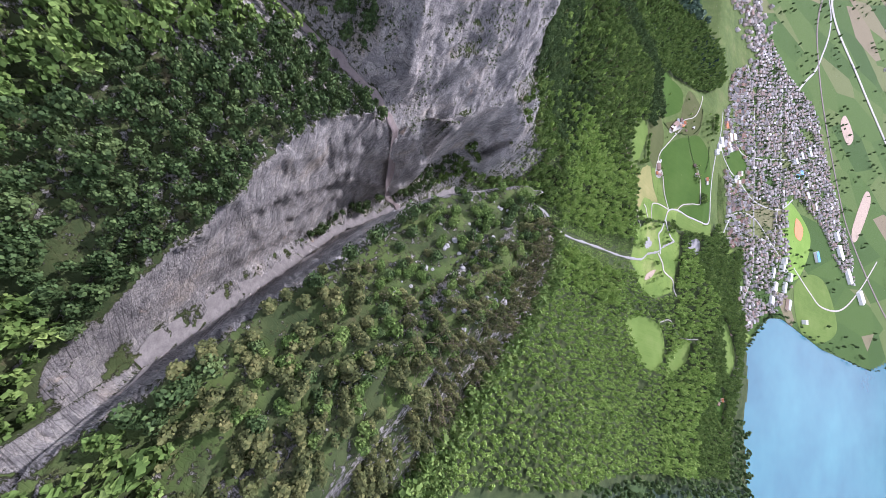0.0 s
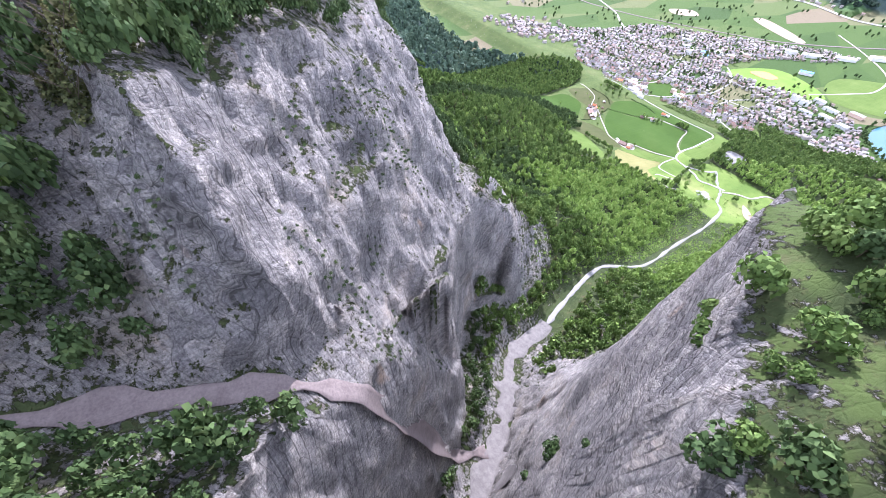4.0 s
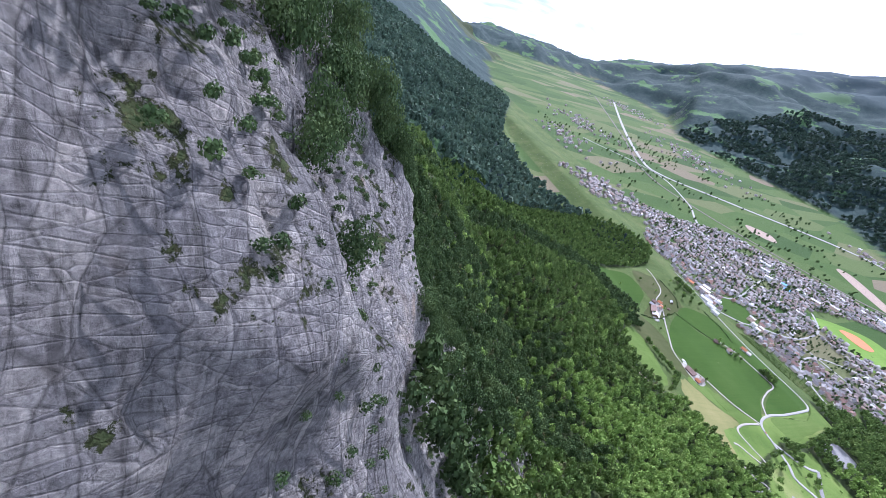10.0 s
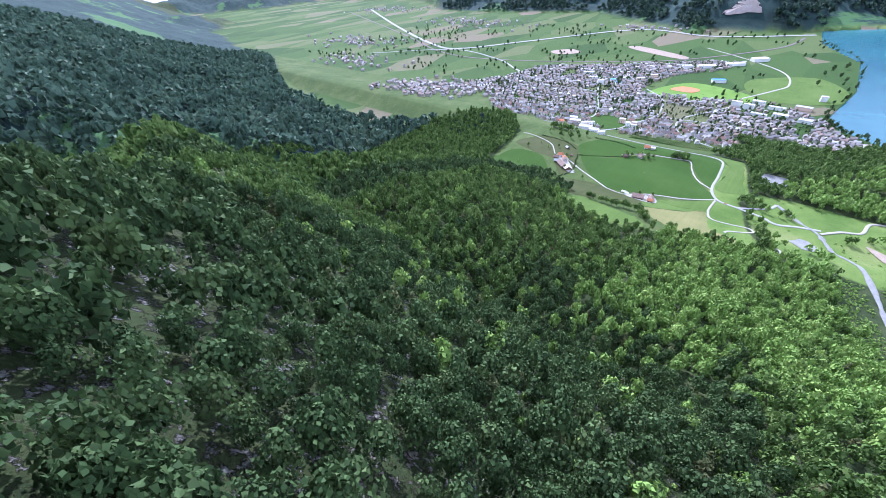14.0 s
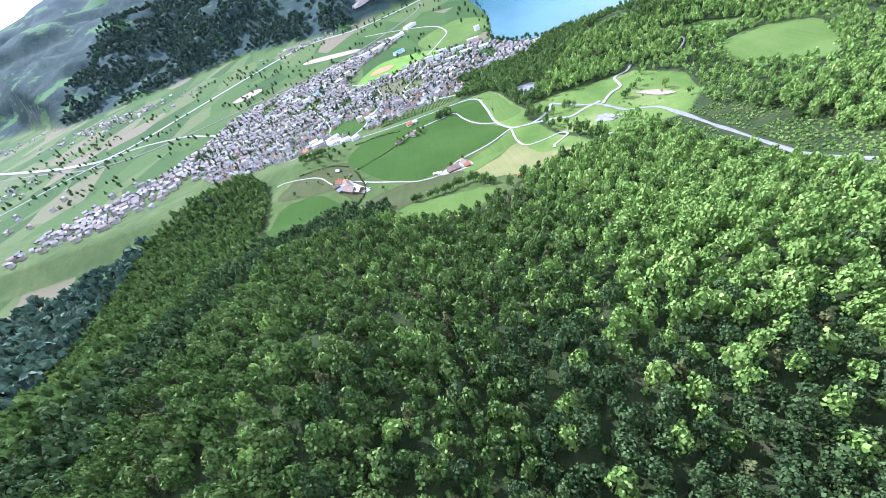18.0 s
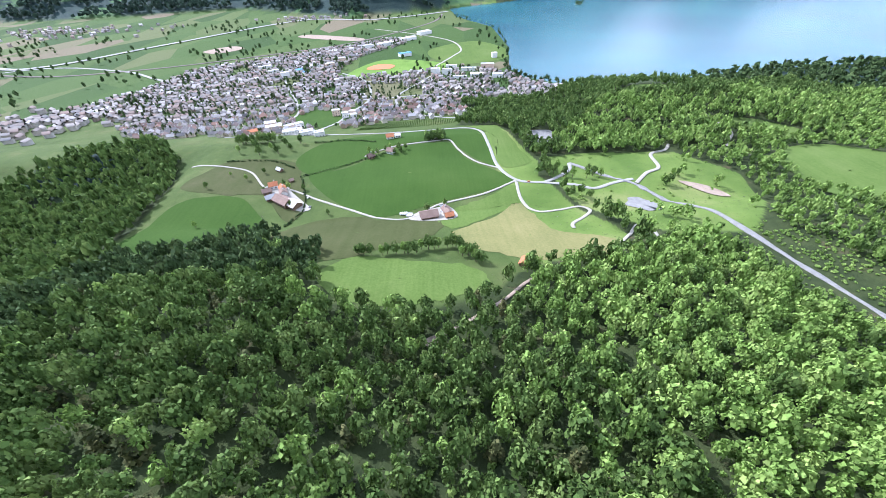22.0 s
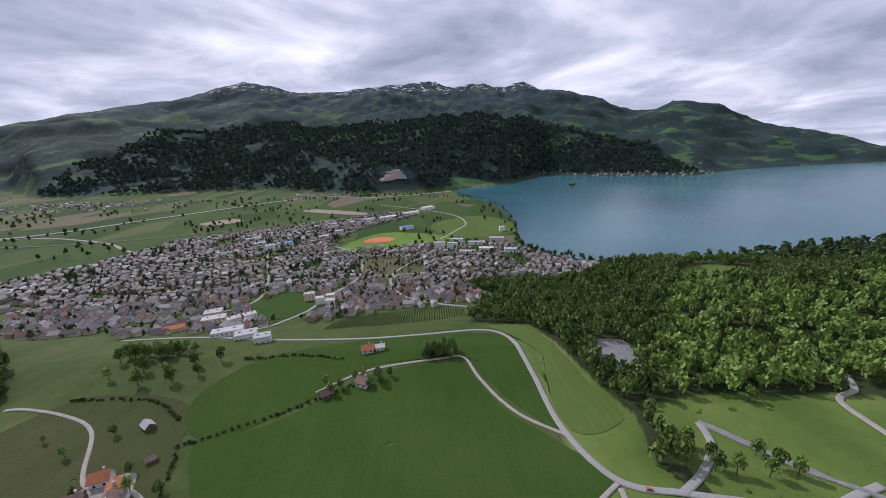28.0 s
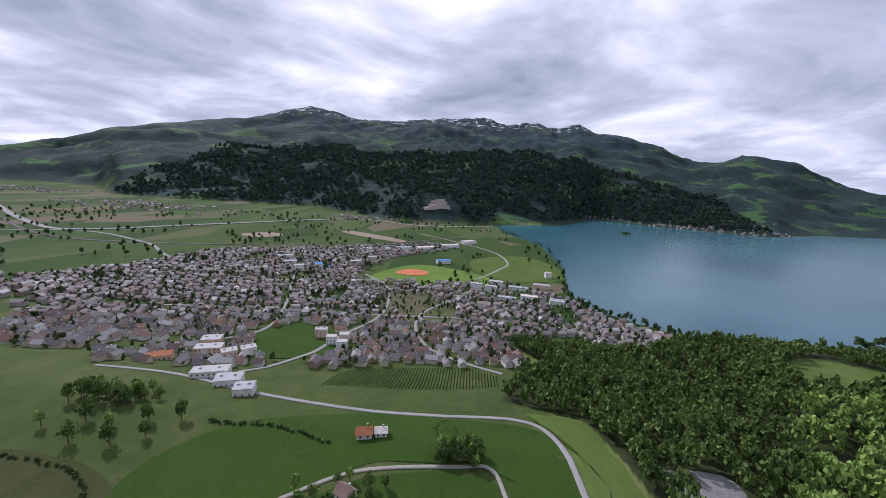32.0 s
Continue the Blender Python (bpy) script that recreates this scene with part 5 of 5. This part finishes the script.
tagged(rock0, "pale limestone boulder lying in the grass", "rock", "boulders on the spur")
for _ in range(90):
    x, y = rng.uniform(300, 352), rng.uniform(-490, -420)
    if near_line([(306, -424), (334, -440), (384, -480)], np.array([x]), np.array([y]))[0][0] < 24:
        copy_thing(rock0, pose(x, y, z_at(x, y) + 0.1, 0, 0, rng.uniform(0, 360)) @ Matrix.Scale(rng.uniform(0.4, 1.8), 4))
bpy.data.objects.remove(rock0)


# ---- houses ----
def house(x, y, w, d, h, rise, turn, wall_mat, roof_mat, label, name="house", group="", chimney=True, windows=True, flat=False, category="house", sink=0.0):
    """A building: walls, roof, chimney, windows and door."""
    root = tagged(new(name), label, category, group)
    bm = bmesh.new()
    if flat:
        box(bm, -w / 2, w / 2, -d / 2, d / 2, -2, h)
    else:
        walls(bm, w, d, h, rise)
    part("wall", bm, wall_mat, root)
    bm = bmesh.new()
    if flat:
        box(bm, -w / 2 - 0.15, w / 2 + 0.15, -d / 2 - 0.15, d / 2 + 0.15, h, h + 0.35)
        box(bm, -w / 2 + 0.4, w / 2 - 0.4, -d / 2 + 0.4, d / 2 - 0.4, h + 0.351, h + 0.42)
    else:
        gable(bm, w, d, h, rise, 0.55, 0.22)
    roof = part("roof", bm, roof_mat, root)
    if chimney and not flat:
        bm = bmesh.new()
        box(bm, -0.3, 0.3, -0.3, 0.3, h + rise * 0.4, h + rise + 0.7)
        box(bm, -0.38, 0.38, -0.38, 0.38, h + rise + 0.7, h + rise + 0.85)
        bmesh.ops.translate(bm, vec=(w * 0.2, d * 0.12, 0), verts=bm.verts)
        part("chimney", bm, CONCRETE, roof)
    if flat and w > 8:
        for k in range(2):
            bm = bmesh.new()
            box(bm, -0.7, 0.7, -0.5, 0.5, h + 0.42, h + 1.1, 0.05)
            bmesh.ops.translate(bm, vec=(w * (0.22 - 0.5 * k), d * 0.1, 0), verts=bm.verts)
            part("roof_unit", bm, SHEET_GREY, roof)
    if windows:
        floors = max(1, int(h / 2.4))
        cols = max(2, int(w / 2.6))
        for sgn in (-1, 1):
            for fl in range(floors):
                for c in range(cols):
                    bm = bmesh.new()
                    cx = (c + 0.5) / cols * w - w / 2
                    z0 = 0.7 + fl * 2.4
                    yy = sgn * d / 2
                    box(bm, cx - 0.42, cx + 0.42, min(yy, yy + sgn * 0.04), max(yy, yy + sgn * 0.04), z0, z0 + 1.1)
                    win = part("window", bm, GLASS, root)
    root.matrix_world = pose(x, y, z_at(x, y) + sink, 0, 0, turn)
    return root


# farm hamlet on the shoulder
FARM = "buildings of the farm hamlet"
house(-121, 50, 15, 8.5, 3.2, 2.6, -38, WOOD_WALL, TILES_BROWN, "long barn with brown tiled roof in the farm hamlet", "barn", FARM, chimney=False)
house(-112, 45, 9, 8, 3.0, 2.2, -38, WOOD_WALL, SHEET_PALE, "cow shed with a pale pinkish metal roof", "barn", FARM, chimney=False)
house(-135, 72, 6, 5, 3.4, 2.0, 20, WHITE_WALL, TILES_RED, "small white farmhouse with red clay roof", "farmhouse", FARM)
house(-127, 68, 5, 4.5, 2.8, 1.8, -60, WHITE_WALL, TILES_RED, "farm cottage with orange clay roof", "farmhouse", FARM)
house(-137, 63, 6, 4.5, 3.0, 1.8, 25, WOOD_WALL, TILES_BROWN, "dark wooden farmhouse with brown roof", "farmhouse", FARM)
house(-124, 61, 6, 5, 3.2, 2.0, -65, WHITE_WALL, TILES_BROWN, "farmhouse with weathered brown roof", "farmhouse", FARM)
house(-132, 55, 6.5, 4.5, 2.6, 1.8, 30, WOOD_WALL, SHEET_GREY, "wooden stable with grey roof", "stable", FARM, chimney=False)
house(-124, 81, 3, 2.6, 2.0, 1.0, 40, WOOD_WALL, TILES_BROWN, "small wooden shed in the pasture", "shed", chimney=False, windows=False)
house(-139, 100, 5, 3.4, 2.2, 1.4, -35, WOOD_WALL, SHEET_GREY, "lone wooden hay barn with grey roof", "barn", chimney=False, windows=False)
# second farm at the lane
FARM2 = "buildings of the lane farm"
house(-14, 13, 11, 8, 3.2, 2.4, 12, WOOD_WALL, TILES_BROWN, "broad barn with brown tiled roof by the lane", "barn", FARM2, chimney=False)
house(-2, 18, 8, 5, 3.0, 2.0, 110, WHITE_WALL, TILES_BROWN, "white farmhouse with brown roof by the lane", "farmhouse", FARM2)
house(-1, 11, 5, 4, 2.6, 1.5, 15, WOOD_WALL, TILES_RED, "shed with reddish roof by the lane", "shed", FARM2, chimney=False)
house(-4.5, 25, 3.4, 2.2, 2.2, 0.9, 20, WOOD_WALL, SHEET_GREY, "small grey-roofed shelter by the lane", "shed", FARM2, chimney=False, windows=False)
drape_poly("farm_court", [(-24, 20), (-8, 26), (2, 24), (4, 10), (-8, 6), (-26, 10)], TRACK, "pale gravel farm court", "yard", lift=0.35, rings=6)
drape_poly("farm_court_upper", [(-141, 66), (-127, 76), (-119, 64), (-107, 50), (-99, 40), (-107, 38), (-127, 52)], TRACK, "pale gravel court of the hamlet", "yard", lift=0.35, rings=6)
tank = tagged(new("slurry_tank"), "round concrete slurry tank beside the lane farm", "tank")
bm = bmesh.new()
a = bmesh.ops.create_cone(bm, cap_ends=True, segments=28, radius1=2.4, radius2=2.4, depth=1.6)
top = max(bm.faces, key=lambda fc: fc.calc_center_median().z)
inn = bmesh.ops.inset_region(bm, faces=[top], thickness=0.25)
bmesh.ops.translate(bm, vec=(0, 0, -0.7), verts=top.verts)
part("ring_wall", bm, CONCRETE, tank)
tank.matrix_world = pose(-27, 18, z_at(-27, 18) + 0.6)
bm = bmesh.new()
a = bmesh.ops.create_cone(bm, cap_ends=True, segments=16, radius1=0.6, radius2=0.6, depth=1.1)
bmesh.ops.rotate(bm, cent=(0, 0, 0), matrix=Matrix.Rotation(radians(90), 3, "X"), verts=bm.verts)
bmesh.ops.bevel(bm, geom=bm.edges[:], offset=0.08, segments=1, affect="EDGES")
bale = tagged(part("silage_bale", bm, WHITE_WALL, None), "white wrapped silage bale by the farm", "bale", "silage bales")
for k in range(9):
    x, y = -33 + (k % 5) * 1.4, 20 + (k // 5) * 1.5
    copy_thing(bale, pose(x, y, z_at(x, y) + 0.9, 0, 0, 20))
bpy.data.objects.remove(bale)
house(32, -54, 5, 3.6, 2.2, 1.4, 60, WOOD_WALL, TILES_RED, "small red-brown field barn in the dry meadow", "field_barn", chimney=False, windows=False, category="barn")
house(-196, -14, 4, 3, 2.0, 1.2, 20, WOOD_WALL, TILES_BROWN, "small hay hut at the wood's edge", "hay_hut", chimney=False, windows=False, category="hut")
# hill houses
HILL = "houses on the hill above the town"
house(-50, 153, 6.5, 5, 2.8, 2.0, 15, WHITE_WALL, TILES_RED, "house with bright orange clay roof on the hill", "house", HILL)
house(-43, 155, 5, 4, 2.8, 1.2, 15, WHITE_WALL, SHEET_PALE, "small white annex beside the orange-roofed house", "house", HILL)
house(-47, 122, 6, 5, 3.2, 2.2, -25, WHITE_WALL, TILES_BROWN, "house with brown roof between garden trees", "house", HILL)
house(-64, 115, 5.5, 4.5, 2.8, 2.0, 35, WOOD_WALL, TILES, "dark wooden chalet above the meadow", "house", HILL)
house(-8, 148, 6, 5, 1.4, 0.8, 5, CONCRETE, SHEET_GREY, "concrete water reservoir hidden in a copse", "reservoir", chimney=False, flat=True, windows=False, category="building")
house(345, 284, 6, 5, 3, 1.8, 20, WHITE_WALL, TILES_RED, "red-roofed farmhouse in the clearing above the lake", "farmhouse", "farm in the clearing")
house(354, 277, 6, 4, 2.6, 1.6, -30, WOOD_WALL, TILES_BROWN, "wooden barn in the clearing above the lake", "barn", "farm in the clearing", chimney=False)
house(222, 282, 4, 3, 2.2, 1.3, 60, WOOD_WALL, TILES_BROWN, "small barn at the edge of the clearing", "barn", chimney=False)
# school and large buildings in the town
BIGS = [(-157, 198, 20, 8, 5, 20, WHITE_WALL, CONCRETE, "white flat-roofed school wing"), (-140, 190, 14, 9, 4, 20, WHITE_WALL, SHEET_GREY, "school hall with grey flat roof"), (-124, 180, 10, 8, 4.5, 20, WHITE_WALL, SHEET_GREY, "school block with solar roof"),
        (-134, 300, 10, 6, 8, 12, PINK_WALL, CONCRETE, "salmon-coloured apartment block with flat roof in town"), (-120, 288, 8, 6, 7, 12, WHITE_WALL, CONCRETE, "white apartment block with flat roof in town"), (-108, 280, 8, 6, 7, 12, WHITE_WALL, CONCRETE, "white apartment block with flat roof in town"), (-112, 296, 8, 6, 7, 12, PINK_WALL, CONCRETE, "salmon-coloured apartment block with flat roof in town"),
        (-253, 567, 16, 12, 5, 30, WHITE_WALL, SHEET_BLUE, "industrial hall with bright blue roof"), (-236, 548, 12, 10, 5, 30, WHITE_WALL, SHEET_BLUE, "workshop with blue roof with flat roof in town"), (-232, 590, 18, 12, 6, 30, WHITE_WALL, SHEET_GREY, "grey industrial hall with flat roof in town"), (-205, 600, 18, 12, 6, 30, PINK_WALL, SHEET_GREY, "reddish factory block with flat roof in town"),
        (-270, 530, 14, 9, 9, 30, WHITE_WALL, CONCRETE, "tall white town building with flat roof in town"), (-300, 560, 18, 10, 7, 30, WHITE_WALL, SHEET_GREY, "large store with grey roof"), (-330, 600, 24, 12, 6, 30, WHITE_WALL, SHEET_GREY, "long warehouse with grey roof"), (-190, 640, 20, 10, 6, 25, PINK_WALL, SHEET_GREY, "orange-brown school block with flat roof in town"),
        (-60, 660, 26, 12, 6, 25, WHITE_WALL, SHEET_BLUE, "bluish industrial hall with flat roof in town"), (-110, 780, 40, 16, 6, 35, WHITE_WALL, SHEET_PALE, "long pale factory hall with flat roof in town"), (-60, 830, 40, 16, 6, 35, WHITE_WALL, SHEET_PALE, "long pale factory hall with flat roof in town"), (-150, 760, 26, 14, 6, 35, WHITE_WALL, SHEET_GREY, "grey factory hall with flat roof in town"), (-20, 900, 36, 18, 7, 40, WHITE_WALL, SHEET_PALE, "pale factory hall by the fields"),
        (119, 611, 10, 8, 9, 10, WHITE_WALL, SHEET_PALE, "tall white hall by the lake"), (60, 520, 26, 9, 5, -8, WHITE_WALL, SHEET_GREY, "long barracks hall with grey roof"), (30, 540, 20, 9, 6, -8, WHITE_WALL, CONCRETE, "white barracks block with flat roof in town"), (96, 540, 24, 10, 6, -8, PINK_WALL, SHEET_GREY, "reddish hall near the lake"), (70, 480, 22, 10, 5, -8, WHITE_WALL, SHEET_PALE, "pale hall near the lake"), (104, 470, 18, 12, 5, -8, WHITE_WALL, SHEET_GREY, "grey hall near the lake"), (20, 500, 16, 7, 9, -8, WHITE_WALL, CONCRETE, "white apartment row with flat roof in town"), (0, 508, 16, 7, 9, -8, WHITE_WALL, CONCRETE, "white apartment row with flat roof in town"), (40, 470, 24, 8, 4, -8, WHITE_WALL, SHEET_GREY, "long low hall with flat roof in town"),
        (-214, 224, 14, 8, 4, 30, PINK_WALL, TILES_RED, "large house with orange clay roof"), (-196, 246, 18, 9, 5, 20, PINK_WALL, CONCRETE, "orange brick school block with flat roof in town"), (-206, 262, 14, 10, 6, 20, PINK_WALL, SHEET_GREY, "brick school hall with flat roof in town"), (-176, 240, 10, 7, 6, 40, PINK_WALL, CONCRETE, "salmon apartment block with flat roof in town"), (-168, 250, 10, 7, 6, 40, WHITE_WALL, CONCRETE, "cream apartment block with flat roof in town")]
for k, (x, y, w, d, h, turn, wm, rm, lab) in enumerate(BIGS):
    house(x, y, w, d, h, 1.6, turn, wm, rm, lab, "building", flat=(rm is not TILES_RED), windows=(y < 330), category="building")

TOWN = [(-560, 380), (-430, 330), (-395, 262), (-335, 216), (-270, 222), (-236, 204), (-206, 212), (-176, 214), (-150, 226), (-128, 250), (-104, 232), (-60, 262), (13, 268), (46, 276), (24, 336), (89, 356), (152, 322), (206, 354), (178, 408), (146, 436), (128, 490), (50, 552), (-170, 500), (-180, 560),
        (-150, 680), (-80, 760), (-40, 860), (-110, 850), (-269, 741), (-363, 683), (-476, 614), (-500, 470)]
GREEN = [(-192, 290), (-174, 334), (-140, 326), (-108, 302), (-114, 260), (-150, 242), (-174, 256)]
hx, hy = np.meshgrid(np.arange(-600, 220, 10.4), np.arange(195, 880, 9.2))
hx, hy = hx.ravel() + (np.floor(hy.ravel() / 9.2) % 2) * 5, hy.ravel()
tw = 0.35 * (vnoise(hx / 120, hy / 120, 17) - 0.5)
hx, hy = hx + rng.uniform(-2.2, 2.2, hx.size) + tw * 20, hy + rng.uniform(-2.2, 2.2, hy.size)
ok = inside(TOWN, hx, hy) & ~inside(GREEN, hx, hy) & (vnoise(hx / 34, hy / 34, 27) > 0.2)
for x, y, w, d, *_ in BIGS:
    ok &= np.hypot(hx - x, hy - y) > max(w, d) * 0.5 + 4.5
for pts in ([(-150, 212), (-128, 262), (-118, 310), (-100, 380), (-120, 480), (-170, 540)], [(-240, 250), (-190, 300), (-210, 380), (-250, 470), (-300, 600)], [(20, 262), (-40, 300), (-60, 380), (-20, 470), (20, 540)], [(-420, 300), (-330, 340), (-210, 360), (-100, 372), (60, 390), (150, 350)], [(-440, 460), (-300, 470), (-180, 480), (-60, 470), (110, 470)]):
    ok &= near_line(curve(pts, 6), hx, hy)[0] > 5.0
hx, hy = hx[ok], hy[ok]
order = np.argsort(hy + 0.25 * np.abs(hx + 80))
hx, hy = hx[order], hy[order]
MODELS = []
for k, (w, d, h, rise) in enumerate(((6.0, 5.2, 3.4, 2.2), (7.4, 5.6, 4.0, 2.0), (5.4, 5.0, 4.6, 1.8), (9.0, 6.0, 5.0, 2.0), (5.0, 4.4, 3.0, 2.4))):
    MODELS.append(house(0, 0, w, d, h, rise, 0, PLASTER, TILES, ("small plastered town house with a tiled gable roof", "broad town house with a shallow tiled roof", "tall narrow town house with a gable roof", "long apartment house with a tiled roof", "little steep-roofed cottage of the town")[k], "town_house", "houses of the town", windows=False))
hz = height(hx, hy)
for k in range(min(300, len(hx))):
    copy_thing(MODELS[int(rng.integers(0, 5))], pose(hx[k], hy[k], hz[k] - 0.1, 0, 0, math.degrees(tw[k]) * 2 + 15 + rng.choice([0, 90]) + rng.normal(0, 7)))
drop_model(*MODELS)


def joined_houses(name, xs, ys, zs, label, scale=1.0):
    """Many small gabled houses in one mesh."""
    n = len(xs)
    w, d = rng.uniform(2.6, 4.6, n) * scale, rng.uniform(2.3, 3.0, n) * scale
    h, rise = rng.uniform(3, 5.5, n) * scale, rng.uniform(1.3, 2.3, n) * scale
    a = np.radians(15) + rng.choice([0, np.pi / 2], n) + rng.normal(0, 0.15, n)
    one, zero = np.ones(n), np.zeros(n)
    prof = [(-w, -d, -1 * one), (w, -d, -1 * one), (w, d, -1 * one), (-w, d, -1 * one), (-w, -d, h), (w, -d, h), (w, d, h), (-w, d, h), (-w, zero, h + rise), (w, zero, h + rise)]
    o = 0.5 * scale
    lo = h - o * rise / d
    prof += [(-w - o, -d - o, lo), (w + o, -d - o, lo), (w + o, zero, h + rise + 0.15), (-w - o, zero, h + rise + 0.15), (w + o, d + o, lo), (-w - o, d + o, lo)]
    c, s = np.cos(a), np.sin(a)
    v = np.stack([np.stack([px * c - py * s + xs, px * s + py * c + ys, pz + zs], -1) for px, py, pz in prof], 1)
    fw = np.array([(0, 1, 5, 4), (2, 3, 7, 6), (1, 2, 6, 5), (3, 0, 4, 7)])
    fr = np.array([(10, 11, 12, 13), (13, 12, 14, 15)])
    faces = np.concatenate([fw, fr])
    m = len(prof)
    allf = (np.arange(n) * m)[:, None, None] + faces[None]
    idx = np.tile([0, 0, 0, 0, 1, 1], n)
    return tagged(new(name, mesh_from(name, v.reshape(-1, 3), allf.reshape(-1, 4), [FAR_WALL, FAR_ROOF], idx)), label, "houses", kind="stuff")


joined_houses("town_houses", hx[300:], hy[300:], hz[300:], "dense far part of the town with grey and brown roofs", 0.95)
vx, vy = [], []
for cx, cy, n, sx, sy in ((-600, 262, 120, 60, 40), (-540, 320, 90, 60, 30), (-1037, 409, 60, 80, 40), (-1350, 656, 90, 120, 50), (-1211, 1202, 110, 160, 60), (-440, 1270, 30, 90, 20), (560, 1980, 60, 160, 30), (900, 1810, 90, 200, 40), (1250, 1680, 70, 120, 50), (-2100, 1500, 80, 160, 70)):
    vx.append(rng.normal(cx, sx, n)), vy.append(rng.normal(cy, sy, n))
vx, vy = np.concatenate(vx), np.concatenate(vy)
ok = ~inside(LAKE, vx, vy)
joined_houses("far_villages", vx[ok], vy[ok], height(vx[ok], vy[ok]), "distant villages in the valley and by the lake", 1.2)
gx2, gy2 = rng.uniform(-560, 200, 4200), rng.uniform(205, 860, 4200)
okg = inside(TOWN, gx2, gy2) & ~inside(GREEN, gx2, gy2) & (gx2 < 200)
gsp = np.stack([gx2, gy2, height(gx2, gy2), rng.uniform(1.0, 2.6, 4200), rng.uniform(1.8, 4.2, 4200), rng.uniform(0, 6, 4200)], 1)[okg]
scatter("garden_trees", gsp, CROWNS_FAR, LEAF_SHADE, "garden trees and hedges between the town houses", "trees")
# vineyard rows under the town
vine = []
for k in range(26):
    for j in range(22):
        x, y = -92 + k * 4.2, 206 + j * 2.4 + k * 0.9
        if inside([(-112, 206), (-84, 244), (-4, 268), (30, 244), (-40, 214), (-88, 194)], np.array([x]), np.array([y]))[0]:
            vine.append((x, y, z_at(x, y) - 0.2, 0.55, 1.1, 0.0))
            vine.append((x + 2.1, y + 0.4, z_at(x + 2.1, y + 0.4) - 0.2, 0.55, 1.1, 0.0))
scatter("vineyard", vine, BUSHES, LEAF, "rows of vines on the slope under the town", "vineyard")


# ---- island, viaduct, cars ----
bm = bmesh.new()
bmesh.ops.create_icosphere(bm, subdivisions=3, radius=1)
for v in bm.verts:
    v.co = Vector((v.co.x * 15, v.co.y * 8, max(v.co.z, -0.2) * 3)) * (1 + 0.3 * noise.noise(v.co * 2))
isl = tagged(part("island", bm, GROUND, None), "tiny wooded island in the lake", "island", kind="structure")
isl.location = (532, 1349, -0.6)
scatter("island_trees", [(532 + rng.uniform(-11, 11), 1349 + rng.uniform(-5, 5), 1, rng.uniform(2.5, 4), rng.uniform(3.5, 6), rng.uniform(0, 6)) for _ in range(16)], CROWNS_FAR, LEAF_SHADE, "trees on the small island", "trees")


def car(x, y, turn, paint, label):
    root = tagged(new("car"), label, "car", "parked cars")
    bm = bmesh.new()
    box(bm, -1.1, 1.1, -0.5, 0.5, 0.2, 0.62, 0.08)
    box(bm, -0.65, 0.55, -0.45, 0.45, 0.6, 0.98, 0.14)
    part("body", bm, paint, root)
    bm = bmesh.new()
    box(bm, -0.6, 0.5, -0.47, 0.47, 0.68, 0.88, 0.03)
    part("glazing", bm, GLASS, root)
    for sx in (-0.7, 0.7):
        for sy in (-0.5, 0.5):
            bm = bmesh.new()
            bmesh.ops.create_cone(bm, cap_ends=True, segments=14, radius1=0.24, radius2=0.24, depth=0.16)
            bmesh.ops.rotate(bm, cent=(0, 0, 0), matrix=Matrix.Rotation(radians(90), 3, "X"), verts=bm.verts)
            bmesh.ops.translate(bm, vec=(sx, sy, 0.24), verts=bm.verts)
            part("wheel", bm, GLASS, root)
    root.matrix_world = pose(x, y, z_at(x, y) + 0.45, 0, 0, turn)


car(60, 53, -10, TILES_RED, "small red car on the hill road")
car(-104, 54, 60, WHITE_WALL, "white car parked in the farm court")
car(-100, 42, 20, SHEET_GREY, "grey car parked in the farm court")
car(-6, 22, 80, WHITE_WALL, "white car parked at the lane farm")
